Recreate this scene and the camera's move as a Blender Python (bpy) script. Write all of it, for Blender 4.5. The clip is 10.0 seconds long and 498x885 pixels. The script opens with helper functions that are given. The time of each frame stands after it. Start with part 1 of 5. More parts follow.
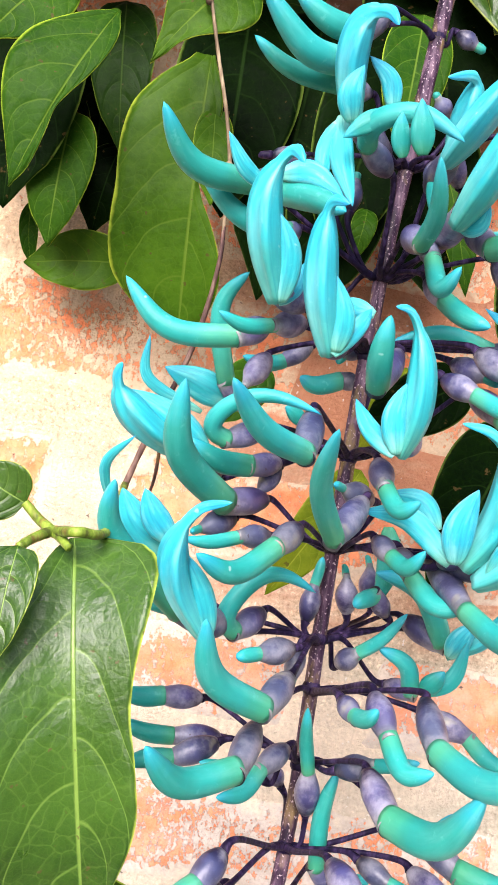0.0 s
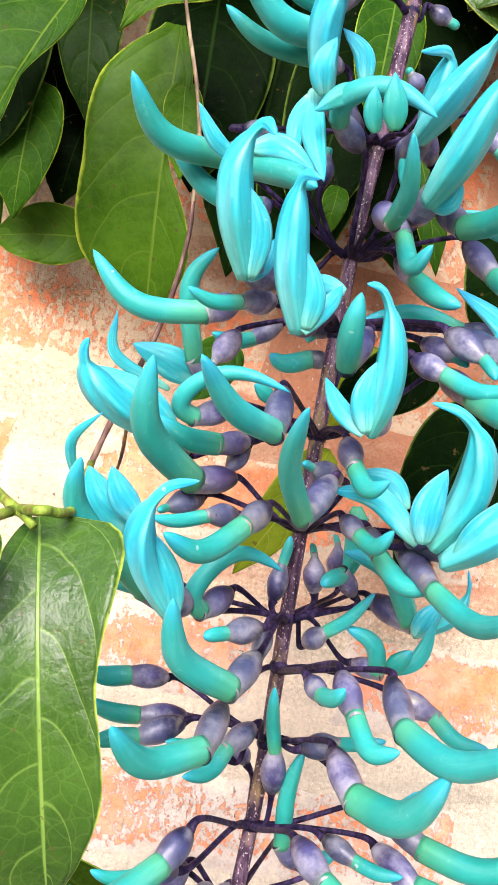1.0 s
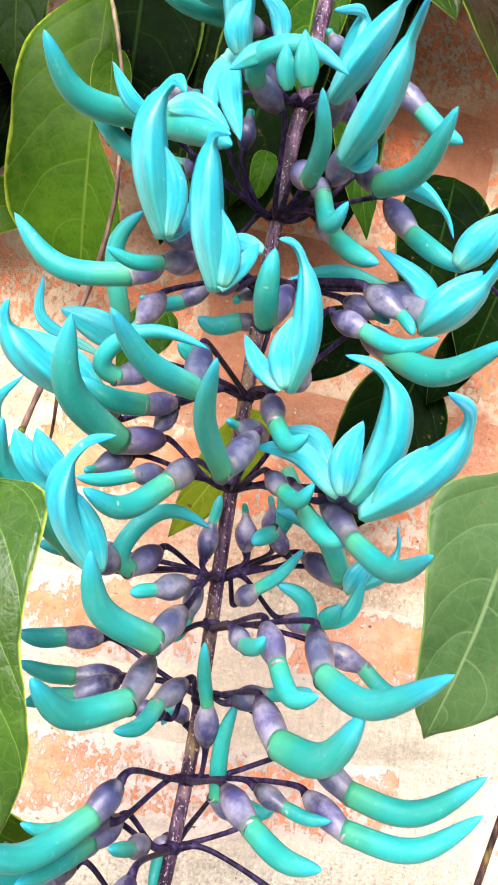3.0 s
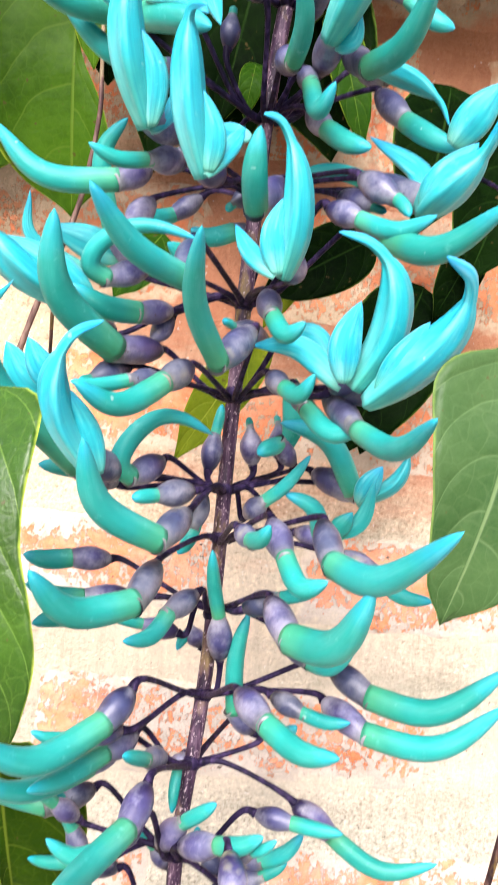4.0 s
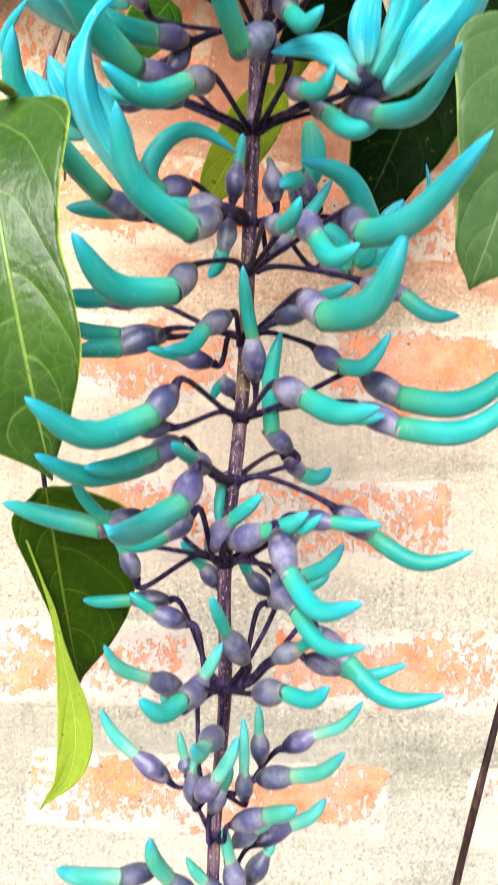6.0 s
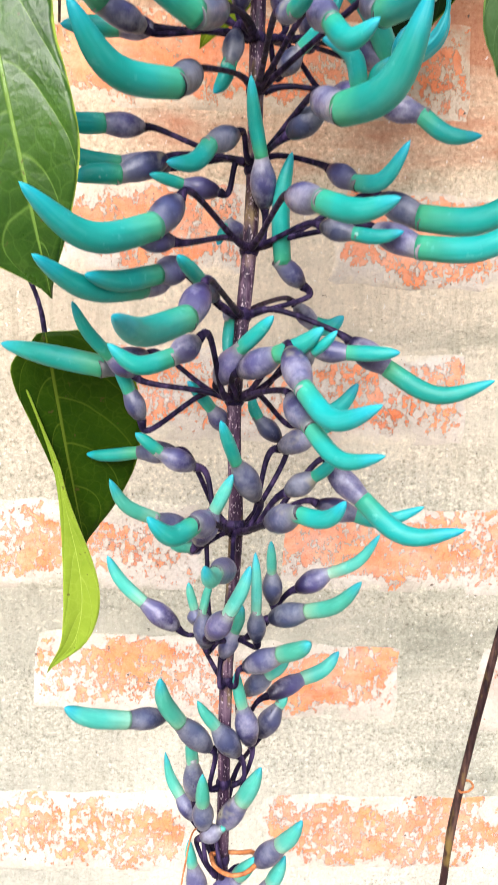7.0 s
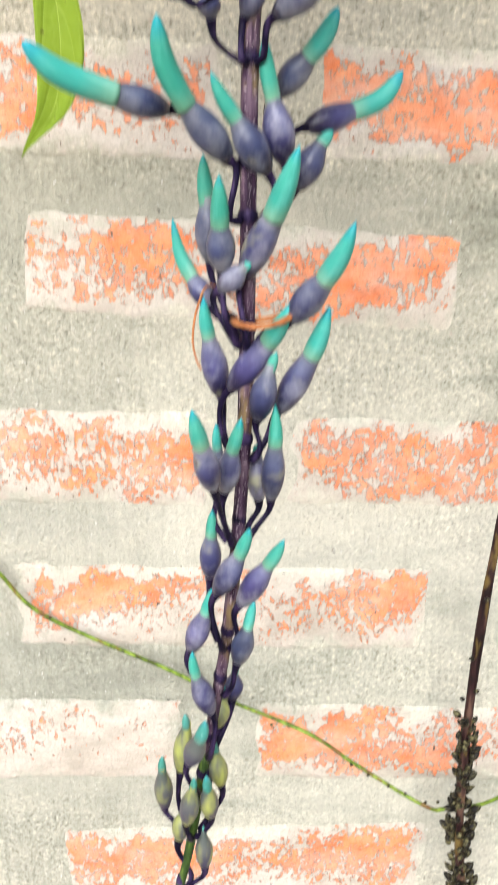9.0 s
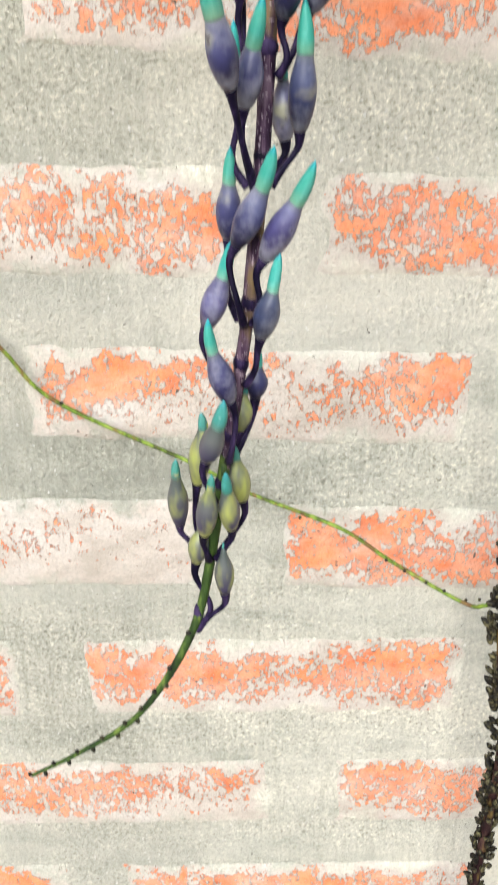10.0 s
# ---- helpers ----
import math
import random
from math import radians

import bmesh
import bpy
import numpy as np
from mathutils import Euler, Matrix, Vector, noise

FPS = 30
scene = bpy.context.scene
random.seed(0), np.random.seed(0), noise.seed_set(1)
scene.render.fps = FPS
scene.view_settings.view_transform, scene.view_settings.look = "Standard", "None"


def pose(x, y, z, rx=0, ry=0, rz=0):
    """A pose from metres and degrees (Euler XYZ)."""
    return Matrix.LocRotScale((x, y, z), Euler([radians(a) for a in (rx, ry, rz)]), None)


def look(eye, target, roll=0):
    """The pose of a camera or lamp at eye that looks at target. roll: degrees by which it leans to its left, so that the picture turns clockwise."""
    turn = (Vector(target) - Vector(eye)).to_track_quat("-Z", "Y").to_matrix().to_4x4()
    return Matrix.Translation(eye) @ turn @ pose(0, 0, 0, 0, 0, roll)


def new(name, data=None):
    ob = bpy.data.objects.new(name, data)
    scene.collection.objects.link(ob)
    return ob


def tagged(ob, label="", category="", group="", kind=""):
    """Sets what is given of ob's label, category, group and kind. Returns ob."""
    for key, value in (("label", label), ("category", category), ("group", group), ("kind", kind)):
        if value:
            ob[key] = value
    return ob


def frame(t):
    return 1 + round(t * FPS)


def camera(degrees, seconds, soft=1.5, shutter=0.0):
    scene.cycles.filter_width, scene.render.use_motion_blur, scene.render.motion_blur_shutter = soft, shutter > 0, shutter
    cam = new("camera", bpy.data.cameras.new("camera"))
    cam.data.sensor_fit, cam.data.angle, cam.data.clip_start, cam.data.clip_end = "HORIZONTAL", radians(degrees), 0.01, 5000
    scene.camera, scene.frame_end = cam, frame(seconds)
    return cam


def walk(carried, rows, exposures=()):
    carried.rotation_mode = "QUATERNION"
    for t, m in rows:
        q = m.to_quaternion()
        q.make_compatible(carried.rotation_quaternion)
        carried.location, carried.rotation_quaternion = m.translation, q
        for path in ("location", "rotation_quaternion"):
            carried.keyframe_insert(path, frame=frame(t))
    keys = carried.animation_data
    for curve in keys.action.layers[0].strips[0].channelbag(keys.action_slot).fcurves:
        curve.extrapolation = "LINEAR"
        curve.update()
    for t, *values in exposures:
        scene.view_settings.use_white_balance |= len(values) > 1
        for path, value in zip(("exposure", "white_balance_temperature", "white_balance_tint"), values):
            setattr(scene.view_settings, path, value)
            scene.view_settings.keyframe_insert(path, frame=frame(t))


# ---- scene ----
cam = camera(31.2, 10.0, soft=0.7, shutter=0.4)
PATH = [
    (0, (-0.0763, -0.0077, 1.5400), (-0.0561, 1.9901, 1.6317), 8.09),
    (0.5, (-0.0772, -0.0082, 1.5389), (-0.0156, 1.9890, 1.6226), 8.19),
    (1, (-0.0761, -0.0047, 1.5398), (0.0201, 1.9922, 1.5956), 8.38),
    (1.5, (-0.0763, -0.0044, 1.5413), (0.0420, 1.9919, 1.5726), 8.17),
    (2, (-0.0736, -0.0068, 1.5387), (0.0507, 1.9891, 1.5709), 8.25),
    (2.5, (-0.0709, -0.0086, 1.5385), (0.0763, 1.9859, 1.5513), 8.14),
    (2.7, (-0.0668, -0.0092, 1.5380), (0.0926, 1.9843, 1.5602), 7.83),
    (3.8, (-0.0539, -0.0039, 1.5125), (0.0990, 1.9901, 1.5374), 4.55),
    (4, (-0.0525, -0.0015, 1.5076), (0.0814, 1.9940, 1.4991), 4.15),
    (4.5, (-0.0566, -0.0015, 1.4963), (0.0637, 1.9938, 1.4317), 3.78),
    (5, (-0.0600, -0.0086, 1.4820), (0.0516, 1.9856, 1.3770), 2.51),
    (5.5, (-0.0566, -0.0076, 1.4638), (0.0435, 1.9833, 1.3017), 1.85),
    (6, (-0.0576, -0.0132, 1.4405), (0.0626, 1.9748, 1.2576), 0.83),
    (6.2, (-0.0595, -0.0121, 1.4287), (0.0598, 1.9730, 1.2159), 0.56),
    (7.3, (-0.0591, 0.0039, 1.3899), (0.0515, 1.9728, 1.0561), 0.23),
    (7.5, (-0.0545, 0.0106, 1.3779), (0.0323, 1.9762, 1.0191), 0.02),
    (8, (-0.0599, 0.0253, 1.3398), (0.0096, 1.9710, 0.8821), 0.06),
    (8.5, (-0.0529, 0.0339, 1.3005), (0.0064, 1.9577, 0.7571), -0.20),
    (9, (-0.0571, 0.0461, 1.2553), (-0.0045, 1.9434, 0.6251), -0.29),
    (9.5, (-0.0602, 0.0568, 1.2076), (-0.0316, 1.9268, 0.4989), -0.93),
    (10, (-0.0563, 0.0570, 1.1739), (-0.0704, 1.8983, 0.3933), -1.15),
]
walk(cam, [(t, look(eye, target, roll)) for t, eye, target, roll in PATH],
     ((0, 1.31, 6080, 23), (4, 1.4, 6030, 20), (6, 1.18, 5980, 15), (7.5, 0.9, 5820, 14), (9, 0.62, 5800, 9), (10, 0.42, 5680, 9)))

# ---- light ----
world = bpy.data.worlds.new("world")
scene.world = world
world.use_nodes = True
wn = world.node_tree.nodes
sky = wn.new("ShaderNodeTexSky")
sky.sky_type = "NISHITA"
sky.sun_disc = False
sky.sun_elevation, sky.sun_rotation = radians(33), radians(193)
sky.dust_density, sky.ozone_density = 4.0, 1.0
wn["Background"].inputs["Strength"].default_value = 0.1
world.node_tree.links.new(sky.outputs[0], wn["Background"].inputs["Color"])

sun = new("sun", bpy.data.lights.new("sun", "SUN"))
sun.data.energy, sun.data.angle, sun.data.color = 3.0, radians(40), (1.0, 0.94, 0.86)
sun.matrix_world = look((-0.7, -2.6, 3.4), (0, 0.4, 1.4))


# ---- materials ----
def shader(name, roughness=0.5, bump=0.0):
    """A new node material: its tree's helper, a function that adds a node, and the surface node."""
    m = bpy.data.materials.new(name)
    m.use_nodes = True
    t = m.node_tree
    s = t.nodes["Principled BSDF"]
    s.inputs["Roughness"].default_value = roughness

    def node(kind, _at=None, **given):
        n = t.nodes.new(kind)
        for key, value in given.items():
            if key.startswith("in_"):
                k = key[3:]
                sock = n.inputs[int(k)] if k.isdigit() else n.inputs[k]
                if isinstance(value, bpy.types.NodeSocket):
                    t.links.new(value, sock)
                else:
                    sock.default_value = value
            elif key == "blend_type":
                n.blend_type = value
            elif key == "operation":
                n.operation = value
            elif key == "data_type":
                n.data_type = value
            elif key == "feature":
                n.feature = value
        return n
    return m, t, node, s


def ramp(node, fac, *stops):
    """A colour ramp over fac with stops (place, colour)."""
    n = node("ShaderNodeValToRGB", in_0=fac)
    e = n.color_ramp.elements
    while len(e) < len(stops):
        e.new(0.5)
    for el, (p, c) in zip(e, stops):
        el.position, el.color = p, (*c, 1) if len(c) == 3 else c
    return n.outputs[0]


def mix(node, fac, a, b, how="MIX"):
    n = node("ShaderNodeMix", data_type="RGBA", blend_type=how)
    for i, v in ((0, fac), (6, a), (7, b)):
        if isinstance(v, bpy.types.NodeSocket):
            n.id_data.links.new(v, n.inputs[i])
        else:
            n.inputs[i].default_value = (*v, 1) if isinstance(v, tuple) and len(v) == 3 else v
    return n.outputs[2]


def sums(node, how, a, b):
    return node("ShaderNodeMath", operation=how, in_0=a, in_1=b).outputs[0]


def grain(node, vector, scale, detail=4.0, rough=0.6):
    return node("ShaderNodeTexNoise", in_Vector=vector, in_Scale=scale, in_Detail=detail, in_Roughness=rough).outputs[0]


def relief(t, node, s, height, strength, distance):
    n = node("ShaderNodeBump", in_Strength=strength, in_Distance=distance, in_Height=height)
    t.links.new(n.outputs[0], s.inputs["Normal"])


def stretched(node, vector, x, y, z):
    return node("ShaderNodeVectorMath", operation="MULTIPLY", in_0=vector, in_1=(x, y, z)).outputs[0]


def mortar_colour(node, place):
    """Lime mortar: cream to grey-green patches drawn out along the courses, dark sand and pits. Also gives the height of its grain."""
    wide = stretched(node, place, 0.34, 1, 1)
    big = sums(node, "ADD", sums(node, "MULTIPLY", grain(node, wide, 15, 8, 0.66), 0.78), sums(node, "MULTIPLY", grain(node, wide, 95, 5, 0.7), 0.22))
    body = ramp(node, big, (0.36, (0.37, 0.36, 0.3)), (0.43, (0.51, 0.485, 0.41)), (0.51, (0.62, 0.58, 0.495)), (0.63, (0.7, 0.645, 0.545)))
    across = node("ShaderNodeSeparateXYZ", in_0=place).outputs[0]
    # greyer in a ragged strip around x = -0.15, fading out higher up
    run = sums(node, "ABSOLUTE", sums(node, "ADD", sums(node, "ADD", across, 0.15), sums(node, "MULTIPLY", sums(node, "SUBTRACT", grain(node, place, 22, 5), 0.5), 0.16)), 0.0)
    height = node("ShaderNodeSeparateXYZ", in_0=place).outputs[2]
    run = sums(node, "MULTIPLY", ramp(node, run, (0.025, (0.5, 0.5, 0.5)), (0.085, (0, 0, 0))), ramp(node, sums(node, "SUBTRACT", height, 1.0), (0.42, (1, 1, 1)), (0.52, (0, 0, 0))))
    body = mix(node, run, body, (0.36, 0.345, 0.29))
    coarse = ramp(node, grain(node, wide, 16, 4), (0.42, (0.95, 0.95, 0.95)), (0.58, (0.3, 0.3, 0.3)))
    sand = grain(node, place, 470, 4, 0.75)
    c = mix(node, coarse, body, ramp(node, sand, (0.33, (0.46, 0.44, 0.39)), (0.45, (0.9, 0.9, 0.88)), (0.55, (1, 1, 1)), (0.66, (1.5, 1.48, 1.44))), "MULTIPLY")
    # trowel and rain marks run down the face
    runs = grain(node, stretched(node, place, 1, 1, 0.13), 260, 5, 0.65)
    c = mix(node, ramp(node, grain(node, wide, 11, 3), (0.4, (0.7, 0.7, 0.7)), (0.6, (0.2, 0.2, 0.2))), c, ramp(node, runs, (0.36, (0.8, 0.8, 0.77)), (0.52, (1, 1, 1)), (0.66, (1.09, 1.08, 1.07))), "MULTIPLY")
    # greener and greyer lower down, warmer above
    warmth = sums(node, "ADD", height, sums(node, "MULTIPLY", sums(node, "SUBTRACT", grain(node, wide, 9, 4), 0.5), 0.35))
    c = mix(node, 1.0, c, ramp(node, sums(node, "SUBTRACT", warmth, 0.6), (0.42, (0.98, 1.01, 0.98)), (0.66, (1.0, 1.0, 0.94)), (0.85, (1.1, 0.98, 0.83)), (0.95, (1.17, 0.98, 0.75))), "MULTIPLY")
    # some of the bed joints are darker and greyer than others
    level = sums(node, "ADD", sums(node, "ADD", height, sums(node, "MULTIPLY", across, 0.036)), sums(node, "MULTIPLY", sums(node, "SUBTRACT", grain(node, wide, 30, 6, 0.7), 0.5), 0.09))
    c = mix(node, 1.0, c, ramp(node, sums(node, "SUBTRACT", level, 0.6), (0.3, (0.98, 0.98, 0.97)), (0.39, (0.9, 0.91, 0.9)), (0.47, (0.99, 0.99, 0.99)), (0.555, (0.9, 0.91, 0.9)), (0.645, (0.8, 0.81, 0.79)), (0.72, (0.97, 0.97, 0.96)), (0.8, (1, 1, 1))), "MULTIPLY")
    # brick red over the upper joints, so that they read as bare brick
    brick_red = sums(node, "ADD", sums(node, "SUBTRACT", height, 1.02), sums(node, "MULTIPLY", sums(node, "SUBTRACT", grain(node, wide, 26, 6, 0.7), 0.5), 0.34))
    brick_red = sums(node, "MULTIPLY", ramp(node, brick_red, (0.44, (0, 0, 0)), (0.53, (0.8, 0.8, 0.8))), ramp(node, sums(node, "ADD", across, 0.5), (0.385, (0.15, 0.15, 0.15)), (0.43, (1, 1, 1))))
    c = mix(node, brick_red, c, mix(node, grain(node, place, 190, 4, 0.7), (0.36, 0.085, 0.025), (0.58, 0.23, 0.11)))
    pits = ramp(node, grain(node, place, 230, 3, 0.6), (0.275, (1, 1, 1)), (0.3, (0, 0, 0)))
    flecks = ramp(node, grain(node, place, 330, 2, 0.5), (0.7, (0, 0, 0)), (0.725, (1, 1, 1)))
    c = mix(node, sums(node, "MULTIPLY", flecks, 0.6), c, (0.78, 0.76, 0.7))
    return mix(node, sums(node, "MULTIPLY", pits, 0.85), c, (0.1, 0.085, 0.065)), sums(node, "SUBTRACT", sand, sums(node, "MULTIPLY", pits, 0.6))


def brick_material():
    m, t, node, s = shader("lime_washed_brick", 0.92)
    wash = node("ShaderNodeSeparateXYZ", in_0=node("ShaderNodeObjectInfo").outputs["Color"]).outputs[0]
    at = node("ShaderNodeTexCoord").outputs["Object"]
    place = node("ShaderNodeNewGeometry").outputs["Position"]
    wide = stretched(node, place, 0.5, 1, 1)
    tall = stretched(node, place, 1, 1, 0.72)
    sep = node("ShaderNodeSeparateXYZ", in_0=at)
    clay = ramp(node, grain(node, place, 75, 6, 0.65), (0.3, (0.58, 0.15, 0.05)), (0.5, (0.76, 0.245, 0.095)), (0.72, (0.8, 0.35, 0.17)))
    lime = ramp(node, grain(node, wide, 60, 6, 0.7), (0.34, (0.43, 0.375, 0.305)), (0.5, (0.55, 0.485, 0.405)), (0.66, (0.61, 0.56, 0.49)))
    lime = mix(node, ramp(node, grain(node, place, 600, 3), (0.4, (0.3, 0.3, 0.3)), (0.55, (0, 0, 0))), lime, (0.38, 0.34, 0.28))
    lime = mix(node, 1.0, lime, ramp(node, sums(node, "SUBTRACT", node("ShaderNodeSeparateXYZ", in_0=place).outputs[2], 1.0), (0.42, (1, 1, 1)), (0.56, (1.14, 0.98, 0.76))), "MULTIPLY")
    # the wash is worn off in broad patches and in a fine crackle
    broad = sums(node, "MULTIPLY", grain(node, wide, 24, 3, 0.5), 0.8)
    fleck = sums(node, "MULTIPLY", grain(node, tall, 320, 6, 0.72), 1.6)
    patch = sums(node, "ADD", sums(node, "ADD", broad, fleck), wash)
    patch = sums(node, "SUBTRACT", patch, sums(node, "MULTIPLY", sep.outputs[2], 3.4))
    wander = sums(node, "ADD", sums(node, "MULTIPLY", sums(node, "SUBTRACT", grain(node, place, 44, 5, 0.62), 0.5), 0.055),
                  sums(node, "MULTIPLY", sums(node, "SUBTRACT", grain(node, place, 240, 4, 0.7), 0.5), 0.016))
    ends = sums(node, "SUBTRACT", sums(node, "ABSOLUTE", sep.outputs[0], 0.0), 0.106)
    beds = sums(node, "SUBTRACT", sums(node, "ABSOLUTE", sep.outputs[2], 0.0), 0.0245)
    rim = sums(node, "ADD", sums(node, "MAXIMUM", ends, beds), wander)
    edge = ramp(node, sums(node, "ADD", sums(node, "MULTIPLY", rim, 20.0), 0.5), (0.28, (0, 0, 0)), (0.5, (0.42, 0.42, 0.42)))
    worn = ramp(node, sums(node, "SUBTRACT", sums(node, "ADD", patch, edge), 0.65), (0.575, (0, 0, 0)), (0.595, (0.8, 0.8, 0.8)), (0.66, (1, 1, 1)))
    haze = ramp(node, grain(node, wide, 60, 6, 0.7), (0.4, (0.0, 0.0, 0.0)), (0.72, (0.5, 0.5, 0.5)))
    colour = mix(node, worn, mix(node, haze, clay, lime), lime)
    pits = ramp(node, grain(node, place, 240, 2), (0.25, (1, 1, 1)), (0.28, (0, 0, 0)))
    colour = mix(node, pits, colour, (0.14, 0.1, 0.075))
    # mortar smeared over the rim
    smear = ramp(node, sums(node, "ADD", sums(node, "MULTIPLY", rim, 40.0), 0.5), (0.26, (0, 0, 0)), (0.62, (1, 1, 1)))
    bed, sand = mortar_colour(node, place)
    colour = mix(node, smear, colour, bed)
    t.links.new(colour, s.inputs["Base Color"])
    height = sums(node, "ADD", grain(node, place, 420, 4), sums(node, "MULTIPLY", worn, 0.8))
    relief(t, node, s, sums(node, "ADD", height, sums(node, "MULTIPLY", sand, 0.6)), 0.9, 0.001)
    return m


def mortar_material():
    m, t, node, s = shader("rough_mortar", 0.95)
    place = node("ShaderNodeNewGeometry").outputs["Position"]
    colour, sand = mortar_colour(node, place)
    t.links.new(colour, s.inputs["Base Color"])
    relief(t, node, s, sums(node, "ADD", sand, sums(node, "MULTIPLY", grain(node, place, 60, 5), 0.8)), 1.0, 0.002)
    return m


def petal_material(name, base, middle, tip, veins=0.2, pale=0.18, rim=0.0):
    """A smooth waxy petal, paler towards its foot, with faint lengthwise veins and pale clouds; rim: how pale its edges are."""
    m, t, node, s = shader(name, 0.5)
    s.inputs["Specular IOR Level"].default_value = 0.3
    uv = node("ShaderNodeTexCoord").outputs["UV"]
    at = node("ShaderNodeTexCoord").outputs["Object"]
    rnd = node("ShaderNodeObjectInfo").outputs["Random"]
    sep = node("ShaderNodeSeparateXYZ", in_0=uv)
    u, v = sep.outputs[0], sep.outputs[1]
    shift = sums(node, "ADD", v, sums(node, "MULTIPLY", sums(node, "SUBTRACT", grain(node, at, 80, 3), 0.5), 0.35))
    along = ramp(node, shift, (0.02, base), (0.3, middle), (0.72, middle), (0.98, tip))
    lines = grain(node, stretched(node, uv, 13, 0.9, 1), 1.0, 4, 0.55)
    c = mix(node, veins, along, ramp(node, lines, (0.38, (0.42, 0.66, 0.74)), (0.52, (1, 1, 1)), (0.64, (1.35, 1.14, 1.1))), "MULTIPLY")
    broad = grain(node, stretched(node, uv, 4, 1.3, 1), 1.0, 4)
    c = mix(node, ramp(node, broad, (0.48, (0, 0, 0)), (0.7, (pale, pale, pale))), c, (0.34, 0.76, 0.72))
    spots = grain(node, at, 260, 4)
    c = mix(node, ramp(node, spots, (0.62, (0, 0, 0)), (0.76, (0.2, 0.2, 0.2))), c, (0.3, 0.72, 0.66))
    tone = grain(node, at, 55, 3)
    c = mix(node, 0.7, c, ramp(node, tone, (0.36, (0.66, 0.82, 0.8)), (0.52, (1, 1, 1)), (0.66, (1.5, 1.08, 1.06))), "MULTIPLY")
    scuff = ramp(node, grain(node, at, 140, 2), (0.735, (0, 0, 0)), (0.76, (0.5, 0.5, 0.5)))
    c = mix(node, scuff, c, (0.4, 0.55, 0.5))
    if rim:
        off = sums(node, "ABSOLUTE", sums(node, "SUBTRACT", u, 0.5), 0.0)
        c = mix(node, ramp(node, off, (0.36, (0, 0, 0)), (0.49, (rim, rim, rim))), c, (0.4, 0.8, 0.76))
    hue = node("ShaderNodeHueSaturation", in_Color=c, in_Hue=sums(node, "ADD", 0.488, sums(node, "MULTIPLY", rnd, 0.024)),
               in_Value=sums(node, "ADD", 0.86, sums(node, "MULTIPLY", rnd, 0.28))).outputs[0]
    t.links.new(hue, s.inputs["Base Color"])
    s.inputs["Subsurface Weight"].default_value = 0.15
    s.inputs["Subsurface Radius"].default_value = (0.001, 0.004, 0.004)
    s.inputs["Subsurface Scale"].default_value = 1.0
    relief(t, node, s, sums(node, "ADD", lines, sums(node, "MULTIPLY", grain(node, at, 420, 3), 0.25)), 0.22, 0.0006)
    return m


def calyx_material():
    m, t, node, s = shader("purple_calyx", 0.4)
    s.inputs["Specular IOR Level"].default_value = 0.5
    uv = node("ShaderNodeTexCoord").outputs["UV"]
    at = node("ShaderNodeTexCoord").outputs["Object"]
    rnd = node("ShaderNodeObjectInfo").outputs["Random"]
    v = node("ShaderNodeSeparateXYZ", in_0=uv).outputs[1]
    along = ramp(node, v, (0.0, (0.003, 0.002, 0.012)), (0.2, (0.011, 0.01, 0.045)), (0.5, (0.044, 0.048, 0.128)), (0.8, (0.092, 0.098, 0.17)), (1.0, (0.15, 0.165, 0.15)))
    cloud = ramp(node, grain(node, at, 130, 4), (0.35, (0.5, 0.5, 0.6)), (0.66, (1.35, 1.4, 1.32)))
    c = mix(node, 0.8, along, cloud, "MULTIPLY")
    # pale bloom patches, with the calyx's soft highlights painted in too
    bloom_sheen = ramp(node, grain(node, at, 95, 5, 0.65), (0.47, (0, 0, 0)), (0.7, (0.6, 0.6, 0.6)))
    c = mix(node, bloom_sheen, c, (0.36, 0.365, 0.42))
    blot = ramp(node, grain(node, at, 75, 3), (0.64, (0, 0, 0)), (0.76, (0.6, 0.6, 0.6)))
    c = mix(node, blot, c, (0.38, 0.36, 0.2))
    speck = ramp(node, grain(node, at, 300, 2), (0.71, (0, 0, 0)), (0.74, (0.7, 0.7, 0.7)))
    c = mix(node, speck, c, (0.03, 0.018, 0.03))
    c = node("ShaderNodeHueSaturation", in_Color=c, in_Hue=sums(node, "ADD", 0.482, sums(node, "MULTIPLY", rnd, 0.04)),
             in_Value=sums(node, "ADD", 0.72, sums(node, "MULTIPLY", rnd, 0.5))).outputs[0]
    t.links.new(c, s.inputs["Base Color"])
    relief(t, node, s, sums(node, "ADD", grain(node, at, 500, 3), sums(node, "MULTIPLY", grain(node, at, 130, 3), 1.5)), 0.3, 0.0006)
    return m


def tip_calyx_material():
    m, t, node, s = shader("young_green_calyx", 0.42)
    uv = node("ShaderNodeTexCoord").outputs["UV"]
    at = node("ShaderNodeTexCoord").outputs["Object"]
    v = node("ShaderNodeSeparateXYZ", in_0=uv).outputs[1]
    along = ramp(node, v, (0.0, (0.008, 0.005, 0.022)), (0.25, (0.045, 0.04, 0.085)), (0.65, (0.1, 0.105, 0.1)), (1.0, (0.06, 0.08, 0.07)))
    blot = ramp(node, grain(node, stretched(node, at, 1, 1, 0.35), 120, 3), (0.46, (0, 0, 0)), (0.64, (0.85, 0.85, 0.85)))
    t.links.new(mix(node, blot, along, (0.4, 0.43, 0.09)), s.inputs["Base Color"])
    relief(t, node, s, grain(node, at, 500, 3), 0.2, 0.0004)
    return m


